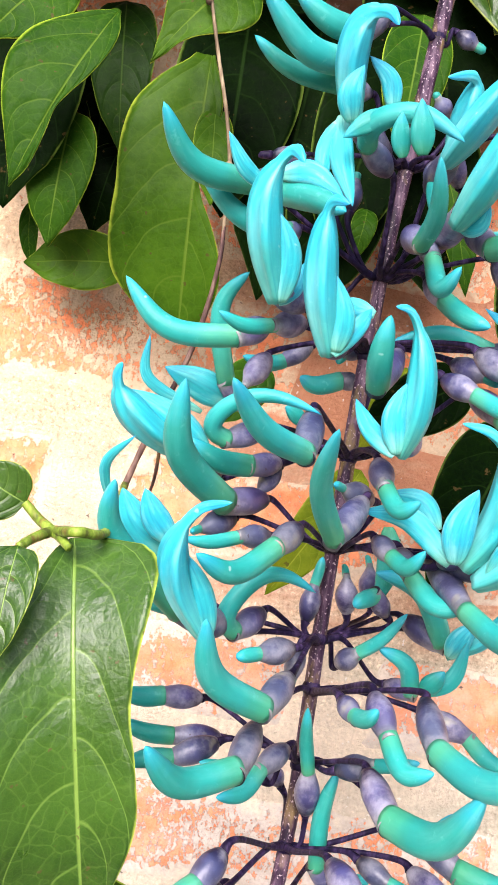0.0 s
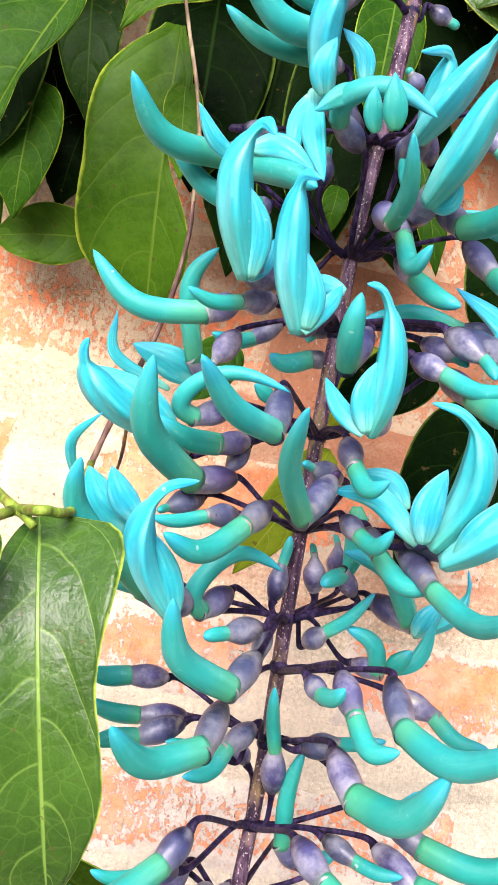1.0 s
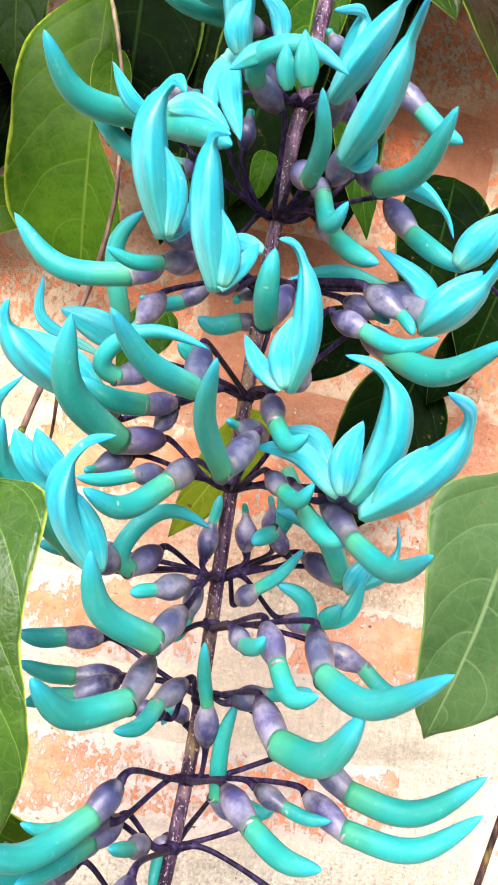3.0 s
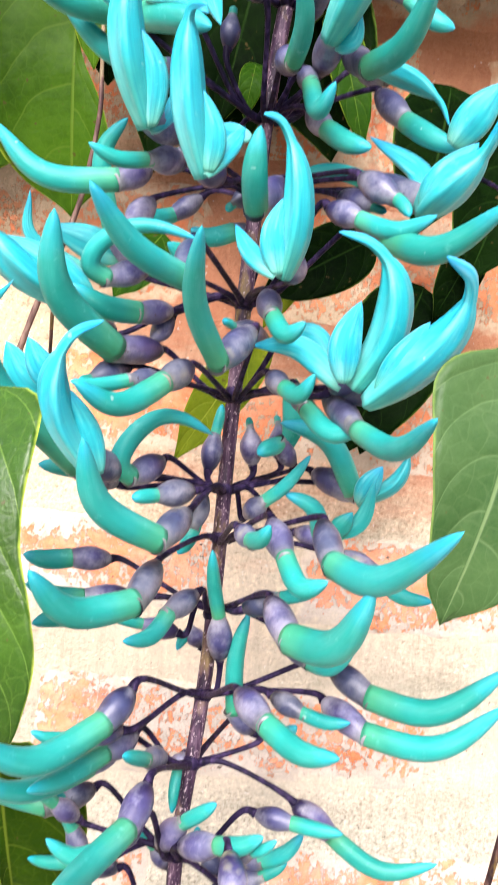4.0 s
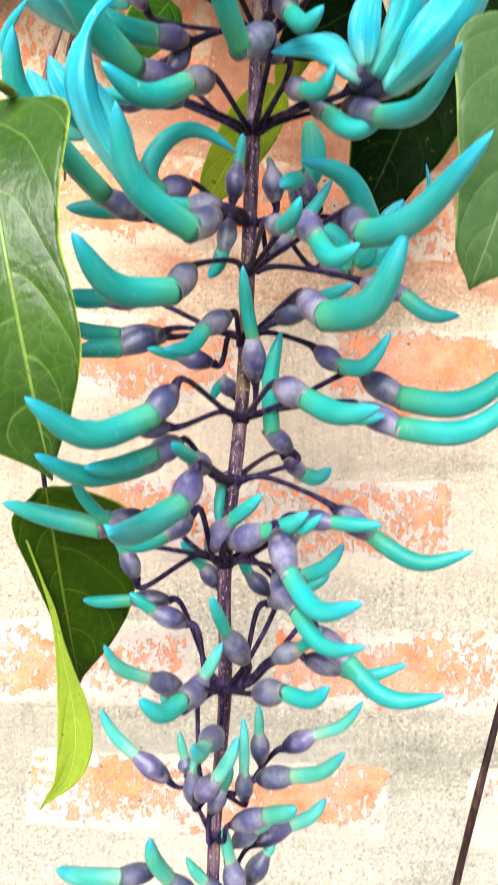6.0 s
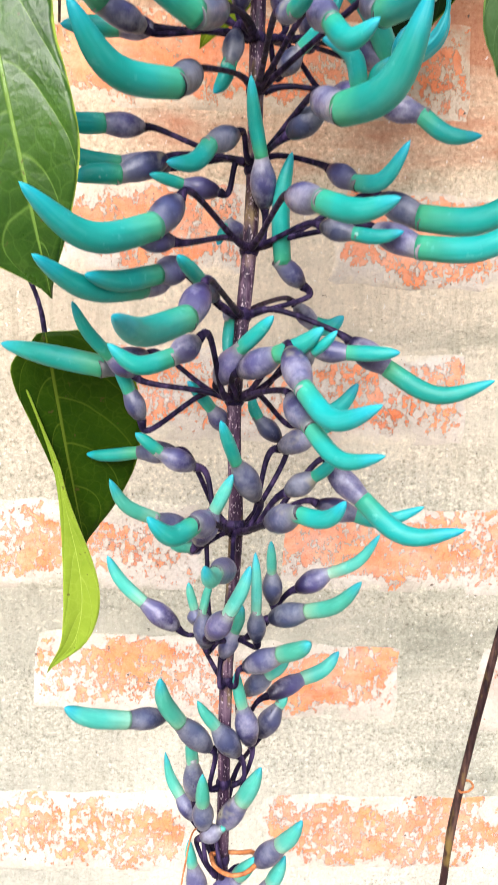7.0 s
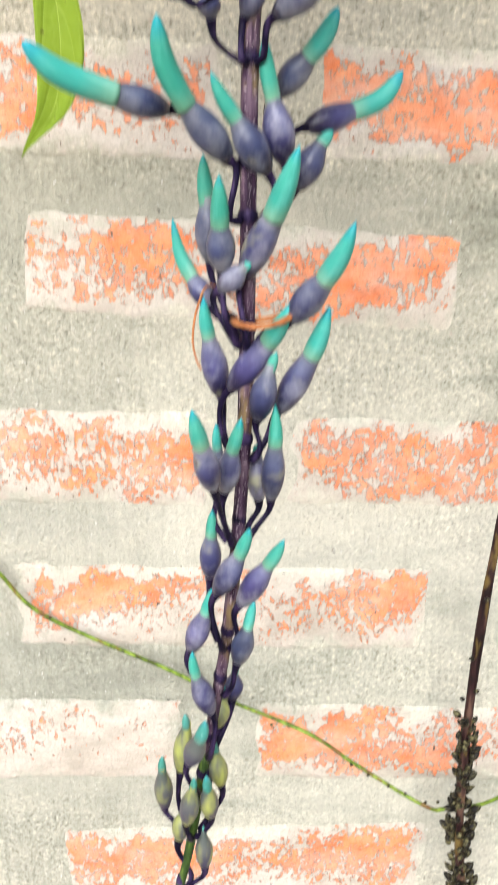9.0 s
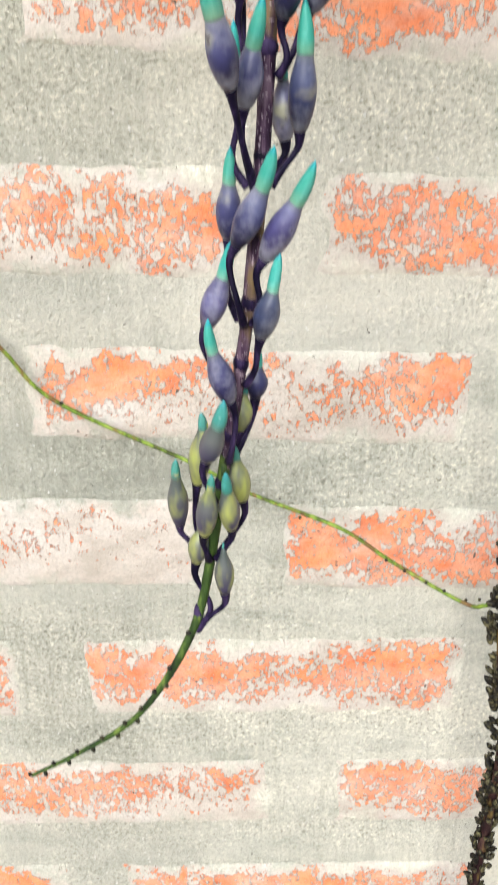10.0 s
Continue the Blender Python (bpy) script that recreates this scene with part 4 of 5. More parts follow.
def petal(*rest, material=None):
    """A wing or standard petal of the flower made last."""
    *guides, width = rest
    return part("wing_petal", shell(bent(guides, 18), lambda s: width * blade(s), 0.5), material or (WING if LAST[1] is OPEN else PETAL), LAST[0])


bud(1.720, (-0.0529, 0.3050, 1.7046), (-0.0603, 0.2950, 1.6883), (-0.0734, 0.2850, 1.6876), (-0.0903, 0.2750, 1.7023), 0.0049, 0.0053)
bud(1.666, (-0.0475, 0.3150, 1.6886), (-0.0575, 0.3050, 1.6857), (-0.0768, 0.3000, 1.6864), (-0.0911, 0.2950, 1.6943), 0.0043, 0.0037)
bud(1.720, (-0.0452, 0.3100, 1.7173), (-0.0546, 0.3000, 1.7022), (-0.0658, 0.2950, 1.7029), (-0.0789, 0.2900, 1.7089), 0.0049, 0.0048)
bloom(1.666, (-0.0395, 0.3000, 1.6610), (-0.0538, 0.2850, 1.6614), (-0.0579, 0.2762, 1.6802), (-0.0559, 0.2675, 1.6909), (-0.0493, 0.2587, 1.6895), (-0.0469, 0.2500, 1.6807), 0.0049, 0.0062)
petal((-0.0556, 0.2720, 1.6589), (-0.0573, 0.2680, 1.6668), (-0.0542, 0.2660, 1.6751), 0.0040)
petal((-0.0418, 0.2800, 1.6683), (-0.0442, 0.2780, 1.6773), (-0.0520, 0.2760, 1.6833), 0.0034)
bud(1.622, (-0.0402, 0.2850, 1.6494), (-0.0503, 0.2720, 1.6531), (-0.0495, 0.2620, 1.6554), (-0.0360, 0.2560, 1.6593), (-0.0230, 0.2500, 1.6485), 0.0049, 0.0038)
petal((-0.0433, 0.2620, 1.6585), (-0.0508, 0.2620, 1.6555), (-0.0581, 0.2620, 1.6496), 0.0036)
petal((-0.0399, 0.2550, 1.6432), (-0.0418, 0.2525, 1.6491), (-0.0425, 0.2500, 1.6549), 0.0030)
petal((-0.0349, 0.2500, 1.6428), (-0.0364, 0.2475, 1.6497), (-0.0381, 0.2450, 1.6575), 0.0037)
petal((-0.0571, 0.2800, 1.6635), (-0.0619, 0.2760, 1.6503), (-0.0624, 0.2720, 1.6360), 0.0036, material=WING)
petal((-0.0582, 0.2800, 1.6638), (-0.0566, 0.2730, 1.6464), (-0.0520, 0.2650, 1.6297), 0.0040, material=WING)
bloom(1.622, (-0.0130, 0.3000, 1.6540), (-0.0187, 0.2900, 1.6573), (-0.0174, 0.2817, 1.6702), (-0.0174, 0.2733, 1.6798), (-0.0281, 0.2650, 1.6746), 0.0039, 0.0057)
bloom(1.622, (-0.0229, 0.3000, 1.6513), (-0.0234, 0.2750, 1.6509), (-0.0156, 0.2617, 1.6632), (-0.0094, 0.2483, 1.6729), (-0.0054, 0.2350, 1.6784), 0.0049, 0.0061)
bloom(1.622, (-0.0181, 0.2900, 1.6301), (-0.0194, 0.2650, 1.6281), (-0.0122, 0.2517, 1.6441), (-0.0081, 0.2383, 1.6585), (-0.0075, 0.2250, 1.6626), 0.0049, 0.0067)
petal((-0.0170, 0.2700, 1.6295), (-0.0128, 0.2650, 1.6301), (-0.0109, 0.2600, 1.6351), 0.0038)
bud(1.622, (-0.0311, 0.2800, 1.6283), (-0.0296, 0.2620, 1.6194), (-0.0285, 0.2485, 1.6258), (-0.0322, 0.2350, 1.6374), 0.0049, 0.0033)
bud(1.622, (-0.0238, 0.2900, 1.6286), (-0.0218, 0.2800, 1.6204), (-0.0205, 0.2700, 1.6089), (-0.0170, 0.2600, 1.6145), 0.0039, 0.0034)
bud(1.622, (0.0039, 0.3000, 1.6278), (0.0110, 0.2850, 1.6131), (0.0166, 0.2775, 1.6071), (0.0252, 0.2700, 1.6007), 0.0049, 0.0037)
bud(1.622, (-0.0094, 0.2900, 1.6360), (-0.0054, 0.2700, 1.6234), (0.0014, 0.2500, 1.6236), (0.0051, 0.2300, 1.6362), 0.0049, 0.0043)
bud(1.666, (0.0042, 0.3150, 1.6770), (0.0154, 0.3100, 1.6658), (0.0219, 0.3075, 1.6589), (0.0295, 0.3050, 1.6552), 0.0049, 0.0038)
bloom(1.622, (-0.0003, 0.3200, 1.6430), (0.0030, 0.3100, 1.6405), (0.0137, 0.3050, 1.6364), (0.0242, 0.3000, 1.6281), (0.0273, 0.2950, 1.6175), 0.0039, 0.0044)
bud(1.622, (-0.0200, 0.2950, 1.6174), (-0.0146, 0.2850, 1.6082), (-0.0095, 0.2775, 1.6027), (-0.0032, 0.2700, 1.5994), 0.0044, 0.0036)
bloom(1.594, (-0.0003, 0.2850, 1.5934), (0.0133, 0.2680, 1.5804), (0.0197, 0.2587, 1.5880), (0.0264, 0.2493, 1.5949), (0.0289, 0.2400, 1.6048), 0.0049, 0.0077)
petal((0.0127, 0.2620, 1.5793), (0.0176, 0.2560, 1.5876), (0.0241, 0.2500, 1.5969), 0.0062)
petal((0.0205, 0.2650, 1.6006), (0.0262, 0.2600, 1.6092), (0.0316, 0.2550, 1.6170), 0.0057)
petal((0.0111, 0.2720, 1.5815), (0.0155, 0.2810, 1.5961), (-0.0005, 0.2900, 1.6098), 0.0042)
bud(1.594, (0.0202, 0.3100, 1.6001), (0.0069, 0.3100, 1.5992), (-0.0099, 0.3100, 1.6037), (-0.0279, 0.3100, 1.5972), 0.0040, 0.0031)
bud(1.594, (-0.0045, 0.2750, 1.5915), (0.0062, 0.2650, 1.5825), (0.0070, 0.2625, 1.5800), (0.0079, 0.2600, 1.5768), 0.0049, 0.0022)
bud(1.555, (-0.0132, 0.2800, 1.5824), (-0.0037, 0.2700, 1.5768), (0.0042, 0.2600, 1.5720), (0.0136, 0.2500, 1.5752), 0.0045, 0.0030)
bud(1.555, (-0.0020, 0.2850, 1.5795), (0.0042, 0.2650, 1.5703), (0.0136, 0.2450, 1.5638), (0.0268, 0.2250, 1.5740), 0.0049, 0.0044)
bud(1.594, (-0.0075, 0.2950, 1.5906), (0.0026, 0.2850, 1.5849), (0.0036, 0.2825, 1.5840), (0.0046, 0.2800, 1.5827), 0.0046, 0.0016)
bud(1.594, (-0.0303, 0.2750, 1.5875), (-0.0387, 0.2550, 1.5732), (-0.0398, 0.2460, 1.5819), (-0.0393, 0.2400, 1.5925), 0.0049, 0.0042)
bloom(1.555, (-0.0237, 0.2700, 1.5591), (-0.0289, 0.2550, 1.5545), (-0.0266, 0.2500, 1.5676), (-0.0280, 0.2450, 1.5834), (-0.0333, 0.2400, 1.5939), (-0.0391, 0.2350, 1.5939), 0.0049, 0.0054)
petal((-0.0310, 0.2500, 1.5544), (-0.0333, 0.2475, 1.5647), (-0.0315, 0.2450, 1.5747), 0.0037)
petal((-0.0314, 0.2500, 1.5539), (-0.0388, 0.2550, 1.5612), (-0.0435, 0.2600, 1.5699), 0.0030)
bud(1.555, (-0.0349, 0.3300, 1.5840), (-0.0434, 0.3300, 1.5838), (-0.0510, 0.3275, 1.5802), (-0.0575, 0.3250, 1.5827), 0.0039, 0.0038)
bud(1.594, (-0.0727, 0.3000, 1.5955), (-0.0830, 0.2940, 1.5885), (-0.1060, 0.2920, 1.5880), (-0.1226, 0.2930, 1.6042), 0.0052, 0.0043)
bud(1.594, (-0.0612, 0.2900, 1.5958), (-0.0716, 0.2750, 1.5911), (-0.0800, 0.2700, 1.5888), (-0.0884, 0.2650, 1.5914), 0.0049, 0.0026)
bud(1.555, (-0.0771, 0.3250, 1.5674), (-0.0853, 0.3200, 1.5762), (-0.0905, 0.3150, 1.6017), (-0.0814, 0.3100, 1.6155), 0.0039, 0.0037)
bud(1.594, (-0.0712, 0.3000, 1.5841), (-0.0776, 0.2850, 1.5714), (-0.0782, 0.2850, 1.5705), (-0.0792, 0.2850, 1.5693), 0.0049, 0.0015)
bloom(1.555, (-0.0823, 0.3120, 1.5423), (-0.0921, 0.2920, 1.5467), (-0.1062, 0.2820, 1.5533), (-0.1147, 0.2750, 1.5610), (-0.1171, 0.2700, 1.5677), (-0.1155, 0.2660, 1.5717), 0.0041, 0.0066)
petal((-0.0920, 0.3220, 1.5638), (-0.1129, 0.3190, 1.5733), (-0.1143, 0.3160, 1.5891), 0.0023)
petal((-0.0868, 0.2880, 1.5479), (-0.0994, 0.2820, 1.5568), (-0.1134, 0.2780, 1.5647), 0.0060)
petal((-0.0821, 0.3260, 1.5695), (-0.0937, 0.3240, 1.5742), (-0.1077, 0.3220, 1.5786), 0.0064)
bud(1.521, (-0.0651, 0.3020, 1.5352), (-0.0795, 0.2840, 1.5328), (-0.0943, 0.2620, 1.5467), (-0.0944, 0.2500, 1.5678), 0.0052, 0.0053)
bud(1.555, (-0.0554, 0.2620, 1.5637), (-0.0574, 0.2450, 1.5496), (-0.0706, 0.2275, 1.5545), (-0.0802, 0.2100, 1.5653), 0.0049, 0.0039)
bud(1.555, (-0.0696, 0.2770, 1.5578), (-0.0816, 0.2680, 1.5520), (-0.0861, 0.2640, 1.5546), (-0.0820, 0.2610, 1.5635), (-0.0685, 0.2580, 1.5687), (-0.0535, 0.2560, 1.5633), 0.0043, 0.0031)
bud(1.555, (-0.0622, 0.3000, 1.5484), (-0.0731, 0.2900, 1.5456), (-0.0830, 0.2850, 1.5462), (-0.0928, 0.2800, 1.5520), 0.0045, 0.0041)
bud(1.555, (-0.0618, 0.3050, 1.5467), (-0.0679, 0.3000, 1.5368), (-0.0687, 0.3000, 1.5357), (-0.0694, 0.3000, 1.5346), 0.0039, 0.0014)
petal((-0.0568, 0.2800, 1.5614), (-0.0602, 0.2775, 1.5644), (-0.0636, 0.2750, 1.5661), 0.0026)
bud(1.489, (-0.0763, 0.3000, 1.4897), (-0.0900, 0.2920, 1.4947), (-0.1096, 0.2750, 1.5156), (-0.1134, 0.2660, 1.5255), (-0.1114, 0.2580, 1.5360), 0.0048, 0.0042)
petal((-0.0944, 0.2920, 1.5139), (-0.1061, 0.2900, 1.5215), (-0.1124, 0.2860, 1.5329), 0.0064, material=WING)
petal((-0.0935, 0.2840, 1.5176), (-0.1000, 0.2800, 1.5254), (-0.1041, 0.2770, 1.5340), 0.0047, material=WING)
bud(1.489, (-0.0738, 0.3120, 1.4929), (-0.0868, 0.3120, 1.4931), (-0.0948, 0.3120, 1.4932), (-0.1042, 0.3120, 1.4935), 0.0045, 0.0036)
petal((-0.1168, 0.2910, 1.5276), (-0.1182, 0.2810, 1.5403), (-0.1088, 0.2720, 1.5502), 0.0018, material=OPEN)
bloom(1.489, (-0.0740, 0.2750, 1.4944), (-0.0794, 0.2580, 1.4942), (-0.0885, 0.2497, 1.5093), (-0.0902, 0.2415, 1.5209), (-0.0849, 0.2333, 1.5313), (-0.0760, 0.2250, 1.5346), 0.0049, 0.0056)
petal((-0.0776, 0.2550, 1.4944), (-0.0819, 0.2500, 1.5069), (-0.0873, 0.2450, 1.5183), 0.0044)
bud(1.489, (-0.0613, 0.2900, 1.4981), (-0.0704, 0.2760, 1.4925), (-0.0740, 0.2720, 1.4969), (-0.0691, 0.2720, 1.5076), (-0.0589, 0.2770, 1.5154), (-0.0447, 0.2850, 1.5078), 0.0049, 0.0034)
bud(1.521, (-0.0543, 0.2750, 1.5281), (-0.0617, 0.2600, 1.5218), (-0.0728, 0.2475, 1.5140), (-0.0838, 0.2350, 1.5194), 0.0049, 0.0038)
bud(1.521, (-0.0631, 0.2850, 1.5239), (-0.0730, 0.2750, 1.5230), (-0.0811, 0.2700, 1.5204), (-0.0890, 0.2650, 1.5208), 0.0042, 0.0024)
bud(1.521, (-0.0750, 0.2950, 1.5277), (-0.0866, 0.2850, 1.5226), (-0.0870, 0.2825, 1.5225), (-0.0875, 0.2800, 1.5223), 0.0048, 0.0015)
bud(1.521, (-0.0365, 0.2650, 1.5394), (-0.0466, 0.2450, 1.5270), (-0.0539, 0.2250, 1.5417), (-0.0531, 0.2050, 1.5561), 0.0049, 0.0036)
bud(1.521, (-0.0306, 0.2900, 1.5400), (-0.0422, 0.2800, 1.5431), (-0.0434, 0.2775, 1.5435), (-0.0446, 0.2750, 1.5436), 0.0047, 0.0015)
bud(1.555, (-0.0318, 0.2750, 1.5522), (-0.0305, 0.2620, 1.5441), (-0.0269, 0.2560, 1.5382), (-0.0220, 0.2500, 1.5418), 0.0046, 0.0031)
bloom(1.521, (-0.0108, 0.2650, 1.5243), (-0.0061, 0.2550, 1.5244), (0.0017, 0.2500, 1.5397), (0.0016, 0.2450, 1.5547), (-0.0060, 0.2400, 1.5632), (-0.0168, 0.2350, 1.5645), 0.0039, 0.0066)
petal((-0.0100, 0.2500, 1.5255), (-0.0110, 0.2450, 1.5364), (-0.0084, 0.2400, 1.5473), 0.0047)
petal((-0.0087, 0.2600, 1.5244), (-0.0210, 0.2675, 1.5361), (-0.0352, 0.2750, 1.5367), 0.0040)
petal((-0.0089, 0.2800, 1.5337), (-0.0152, 0.2825, 1.5422), (-0.0265, 0.2850, 1.5435), 0.0037)
bloom(1.521, (-0.0068, 0.2700, 1.5250), (-0.0014, 0.2550, 1.5208), (0.0085, 0.2450, 1.5307), (0.0173, 0.2350, 1.5422), (0.0175, 0.2250, 1.5529), (0.0073, 0.2150, 1.5560), 0.0049, 0.0072)
petal((0.0001, 0.2480, 1.5227), (0.0056, 0.2420, 1.5326), (0.0100, 0.2360, 1.5425), 0.0050)
bud(1.521, (-0.0283, 0.2800, 1.5278), (-0.0242, 0.2680, 1.5232), (-0.0209, 0.2615, 1.5214), (-0.0176, 0.2550, 1.5277), 0.0040, 0.0029)
bud(1.521, (-0.0193, 0.2852, 1.5248), (-0.0170, 0.2732, 1.5179), (-0.0101, 0.2642, 1.5107), (-0.0014, 0.2552, 1.5136), 0.0042, 0.0033)
bud(1.521, (-0.0090, 0.2850, 1.5238), (-0.0041, 0.2500, 1.5114), (0.0010, 0.2248, 1.5072), (0.0039, 0.1996, 1.5154), 0.0049, 0.0035)
bud(1.489, (-0.0030, 0.3420, 1.4960), (0.0122, 0.3320, 1.4894), (-0.0007, 0.3270, 1.5093), (-0.0200, 0.3220, 1.5143), 0.0056, 0.0045)
bud(1.489, (-0.0115, 0.3180, 1.4751), (-0.0021, 0.3120, 1.4743), (-0.0071, 0.3080, 1.4849), (-0.0184, 0.3060, 1.4896), 0.0040, 0.0036)
petal((-0.0000, 0.3120, 1.4754), (0.0032, 0.3090, 1.4797), (0.0062, 0.3070, 1.4845), 0.0036)
petal((0.0011, 0.3130, 1.4745), (0.0104, 0.3110, 1.4817), (0.0140, 0.3090, 1.4965), 0.0032)
petal((-0.0155, 0.3330, 1.5312), (-0.0135, 0.3330, 1.5169), (-0.0166, 0.3330, 1.5002), 0.0048)
bud(1.489, (-0.0302, 0.3150, 1.4805), (-0.0244, 0.3080, 1.4868), (-0.0177, 0.3040, 1.4930), (-0.0109, 0.3000, 1.5036), 0.0043, 0.0025)
bloom(1.489, (0.0027, 0.3410, 1.4917), (0.0121, 0.3310, 1.4859), (0.0251, 0.3277, 1.4947), (0.0290, 0.3243, 1.5054), (0.0268, 0.3210, 1.5142), 0.0047, 0.0037)
petal((0.0116, 0.3260, 1.4866), (0.0149, 0.3235, 1.4941), (0.0188, 0.3210, 1.5010), 0.0044)
bud(1.472, (-0.0360, 0.2556, 1.4812), (-0.0329, 0.2451, 1.4788), (-0.0311, 0.2391, 1.4806), (-0.0296, 0.2331, 1.4850), 0.0035, 0.0026)
bud(1.472, (-0.0266, 0.2570, 1.4833), (-0.0235, 0.2421, 1.4750), (-0.0202, 0.2346, 1.4687), (-0.0140, 0.2271, 1.4722), 0.0047, 0.0032)
bud(1.472, (-0.0124, 0.2533, 1.4843), (-0.0117, 0.2330, 1.4748), (-0.0044, 0.2080, 1.4756), (0.0067, 0.1830, 1.4913), 0.0046, 0.0041)
bud(1.472, (0.0014, 0.3050, 1.4690), (0.0167, 0.3000, 1.4640), (0.0235, 0.2975, 1.4575), (0.0341, 0.2950, 1.4572), 0.0049, 0.0031)
bud(1.449, (-0.0306, 0.2797, 1.4540), (-0.0207, 0.2700, 1.4599), (-0.0151, 0.2660, 1.4617), (-0.0094, 0.2620, 1.4646), 0.0045, 0.0023)
bud(1.449, (-0.0251, 0.2596, 1.4601), (-0.0205, 0.2402, 1.4527), (-0.0108, 0.2247, 1.4556), (-0.0056, 0.2092, 1.4737), 0.0049, 0.0049)
bud(1.449, (-0.0170, 0.2850, 1.4442), (-0.0101, 0.2750, 1.4385), (-0.0034, 0.2700, 1.4391), (0.0033, 0.2650, 1.4502), 0.0040, 0.0028)
bud(1.489, (-0.0519, 0.2621, 1.4842), (-0.0598, 0.2456, 1.4769), (-0.0749, 0.2321, 1.4874), (-0.0784, 0.2186, 1.5050), 0.0049, 0.0043)
bud(1.489, (-0.0507, 0.2800, 1.4898), (-0.0625, 0.2700, 1.4881), (-0.0654, 0.2675, 1.4879), (-0.0682, 0.2650, 1.4877), 0.0047, 0.0024)
bud(1.489, (-0.0452, 0.3014, 1.4965), (-0.0436, 0.3030, 1.5100), (-0.0426, 0.3030, 1.5143), (-0.0421, 0.3030, 1.5186), 0.0041, 0.0019)
bud(1.489, (-0.0293, 0.3180, 1.4990), (-0.0312, 0.3170, 1.5125), (-0.0312, 0.3230, 1.5140), (-0.0312, 0.3290, 1.5145), 0.0046, 0.0015)
bud(1.489, (-0.0165, 0.3480, 1.5010), (-0.0178, 0.3510, 1.5150), (-0.0178, 0.3570, 1.5165), (-0.0178, 0.3630, 1.5170), 0.0050, 0.0015)
bud(1.489, (-0.0464, 0.2962, 1.4876), (-0.0490, 0.2920, 1.4765), (-0.0507, 0.2920, 1.4720), (-0.0538, 0.2920, 1.4681), 0.0039, 0.0026)
bud(1.449, (-0.0777, 0.3150, 1.4618), (-0.0922, 0.3100, 1.4621), (-0.0983, 0.3075, 1.4614), (-0.1058, 0.3050, 1.4632), 0.0046, 0.0037)
bud(1.472, (-0.0597, 0.2642, 1.4679), (-0.0649, 0.2445, 1.4593), (-0.0801, 0.2305, 1.4593), (-0.0890, 0.2165, 1.4722), 0.0049, 0.0044)
bud(1.449, (-0.0470, 0.2900, 1.4555), (-0.0562, 0.2800, 1.4501), (-0.0601, 0.2750, 1.4442), (-0.0683, 0.2700, 1.4436), 0.0044, 0.0031)
bud(1.449, (-0.0698, 0.3050, 1.4498), (-0.0859, 0.3000, 1.4433), (-0.0924, 0.2975, 1.4438), (-0.0997, 0.2950, 1.4418), 0.0049, 0.0035)
bud(1.449, (-0.0692, 0.3150, 1.4488), (-0.0871, 0.3100, 1.4486), (-0.0948, 0.3075, 1.4495), (-0.1045, 0.3050, 1.4533), 0.0049, 0.0034)
bud(1.449, (-0.0524, 0.3050, 1.4395), (-0.0655, 0.3050, 1.4420), (-0.0694, 0.3025, 1.4431), (-0.0748, 0.3000, 1.4442), 0.0040, 0.0021)
bud(1.421, (-0.0426, 0.3417, 1.4270), (-0.0473, 0.3423, 1.4335), (-0.0494, 0.3423, 1.4289), (-0.0514, 0.3423, 1.4243), 0.0039, 0.0022)
bud(1.421, (-0.0371, 0.2957, 1.4341), (-0.0387, 0.2903, 1.4503), (-0.0413, 0.2863, 1.4605), (-0.0426, 0.2823, 1.4715), 0.0049, 0.0026)
bud(1.399, (-0.0243, 0.2989, 1.4090), (-0.0323, 0.2960, 1.4169), (-0.0320, 0.2935, 1.4351), (-0.0287, 0.2910, 1.4507), 0.0039, 0.0033)
bud(1.421, (-0.0644, 0.2597, 1.4315), (-0.0719, 0.2526, 1.4226), (-0.0873, 0.2340, 1.4188), (-0.1013, 0.2170, 1.4305), 0.0049, 0.0043)
bud(1.399, (-0.0633, 0.2770, 1.4134), (-0.0719, 0.2643, 1.4105), (-0.0811, 0.2520, 1.4083), (-0.0889, 0.2382, 1.4098), 0.0049, 0.0033)
bud(1.399, (-0.0678, 0.2750, 1.4112), (-0.0764, 0.2640, 1.4062), (-0.0897, 0.2470, 1.4061), (-0.1010, 0.2290, 1.4145), 0.0047, 0.0036)
bud(1.399, (-0.0540, 0.2820, 1.4046), (-0.0588, 0.2646, 1.4099), (-0.0617, 0.2585, 1.4127), (-0.0647, 0.2518, 1.4156), 0.0042, 0.0024)
bud(1.372, (-0.0594, 0.2640, 1.3914), (-0.0670, 0.2580, 1.3863), (-0.0763, 0.2550, 1.3844), (-0.0847, 0.2520, 1.3911), 0.0044, 0.0030)
bud(1.372, (-0.0769, 0.3043, 1.3847), (-0.0918, 0.2962, 1.3809), (-0.1090, 0.3000, 1.3850), (-0.1266, 0.3080, 1.3886), 0.0050, 0.0040)
bud(1.399, (-0.0576, 0.2534, 1.4064), (-0.0624, 0.2421, 1.3973), (-0.0731, 0.2220, 1.3949), (-0.0777, 0.1950, 1.3995), 0.0049, 0.0041)
bud(1.421, (-0.0665, 0.2601, 1.4199), (-0.0771, 0.2530, 1.4203), (-0.0842, 0.2505, 1.4198), (-0.0905, 0.2480, 1.4225), 0.0039, 0.0021)
bud(1.372, (-0.0523, 0.2801, 1.3781), (-0.0454, 0.2705, 1.3899), (-0.0409, 0.2665, 1.3939), (-0.0366, 0.2625, 1.3989), 0.0048, 0.0025)
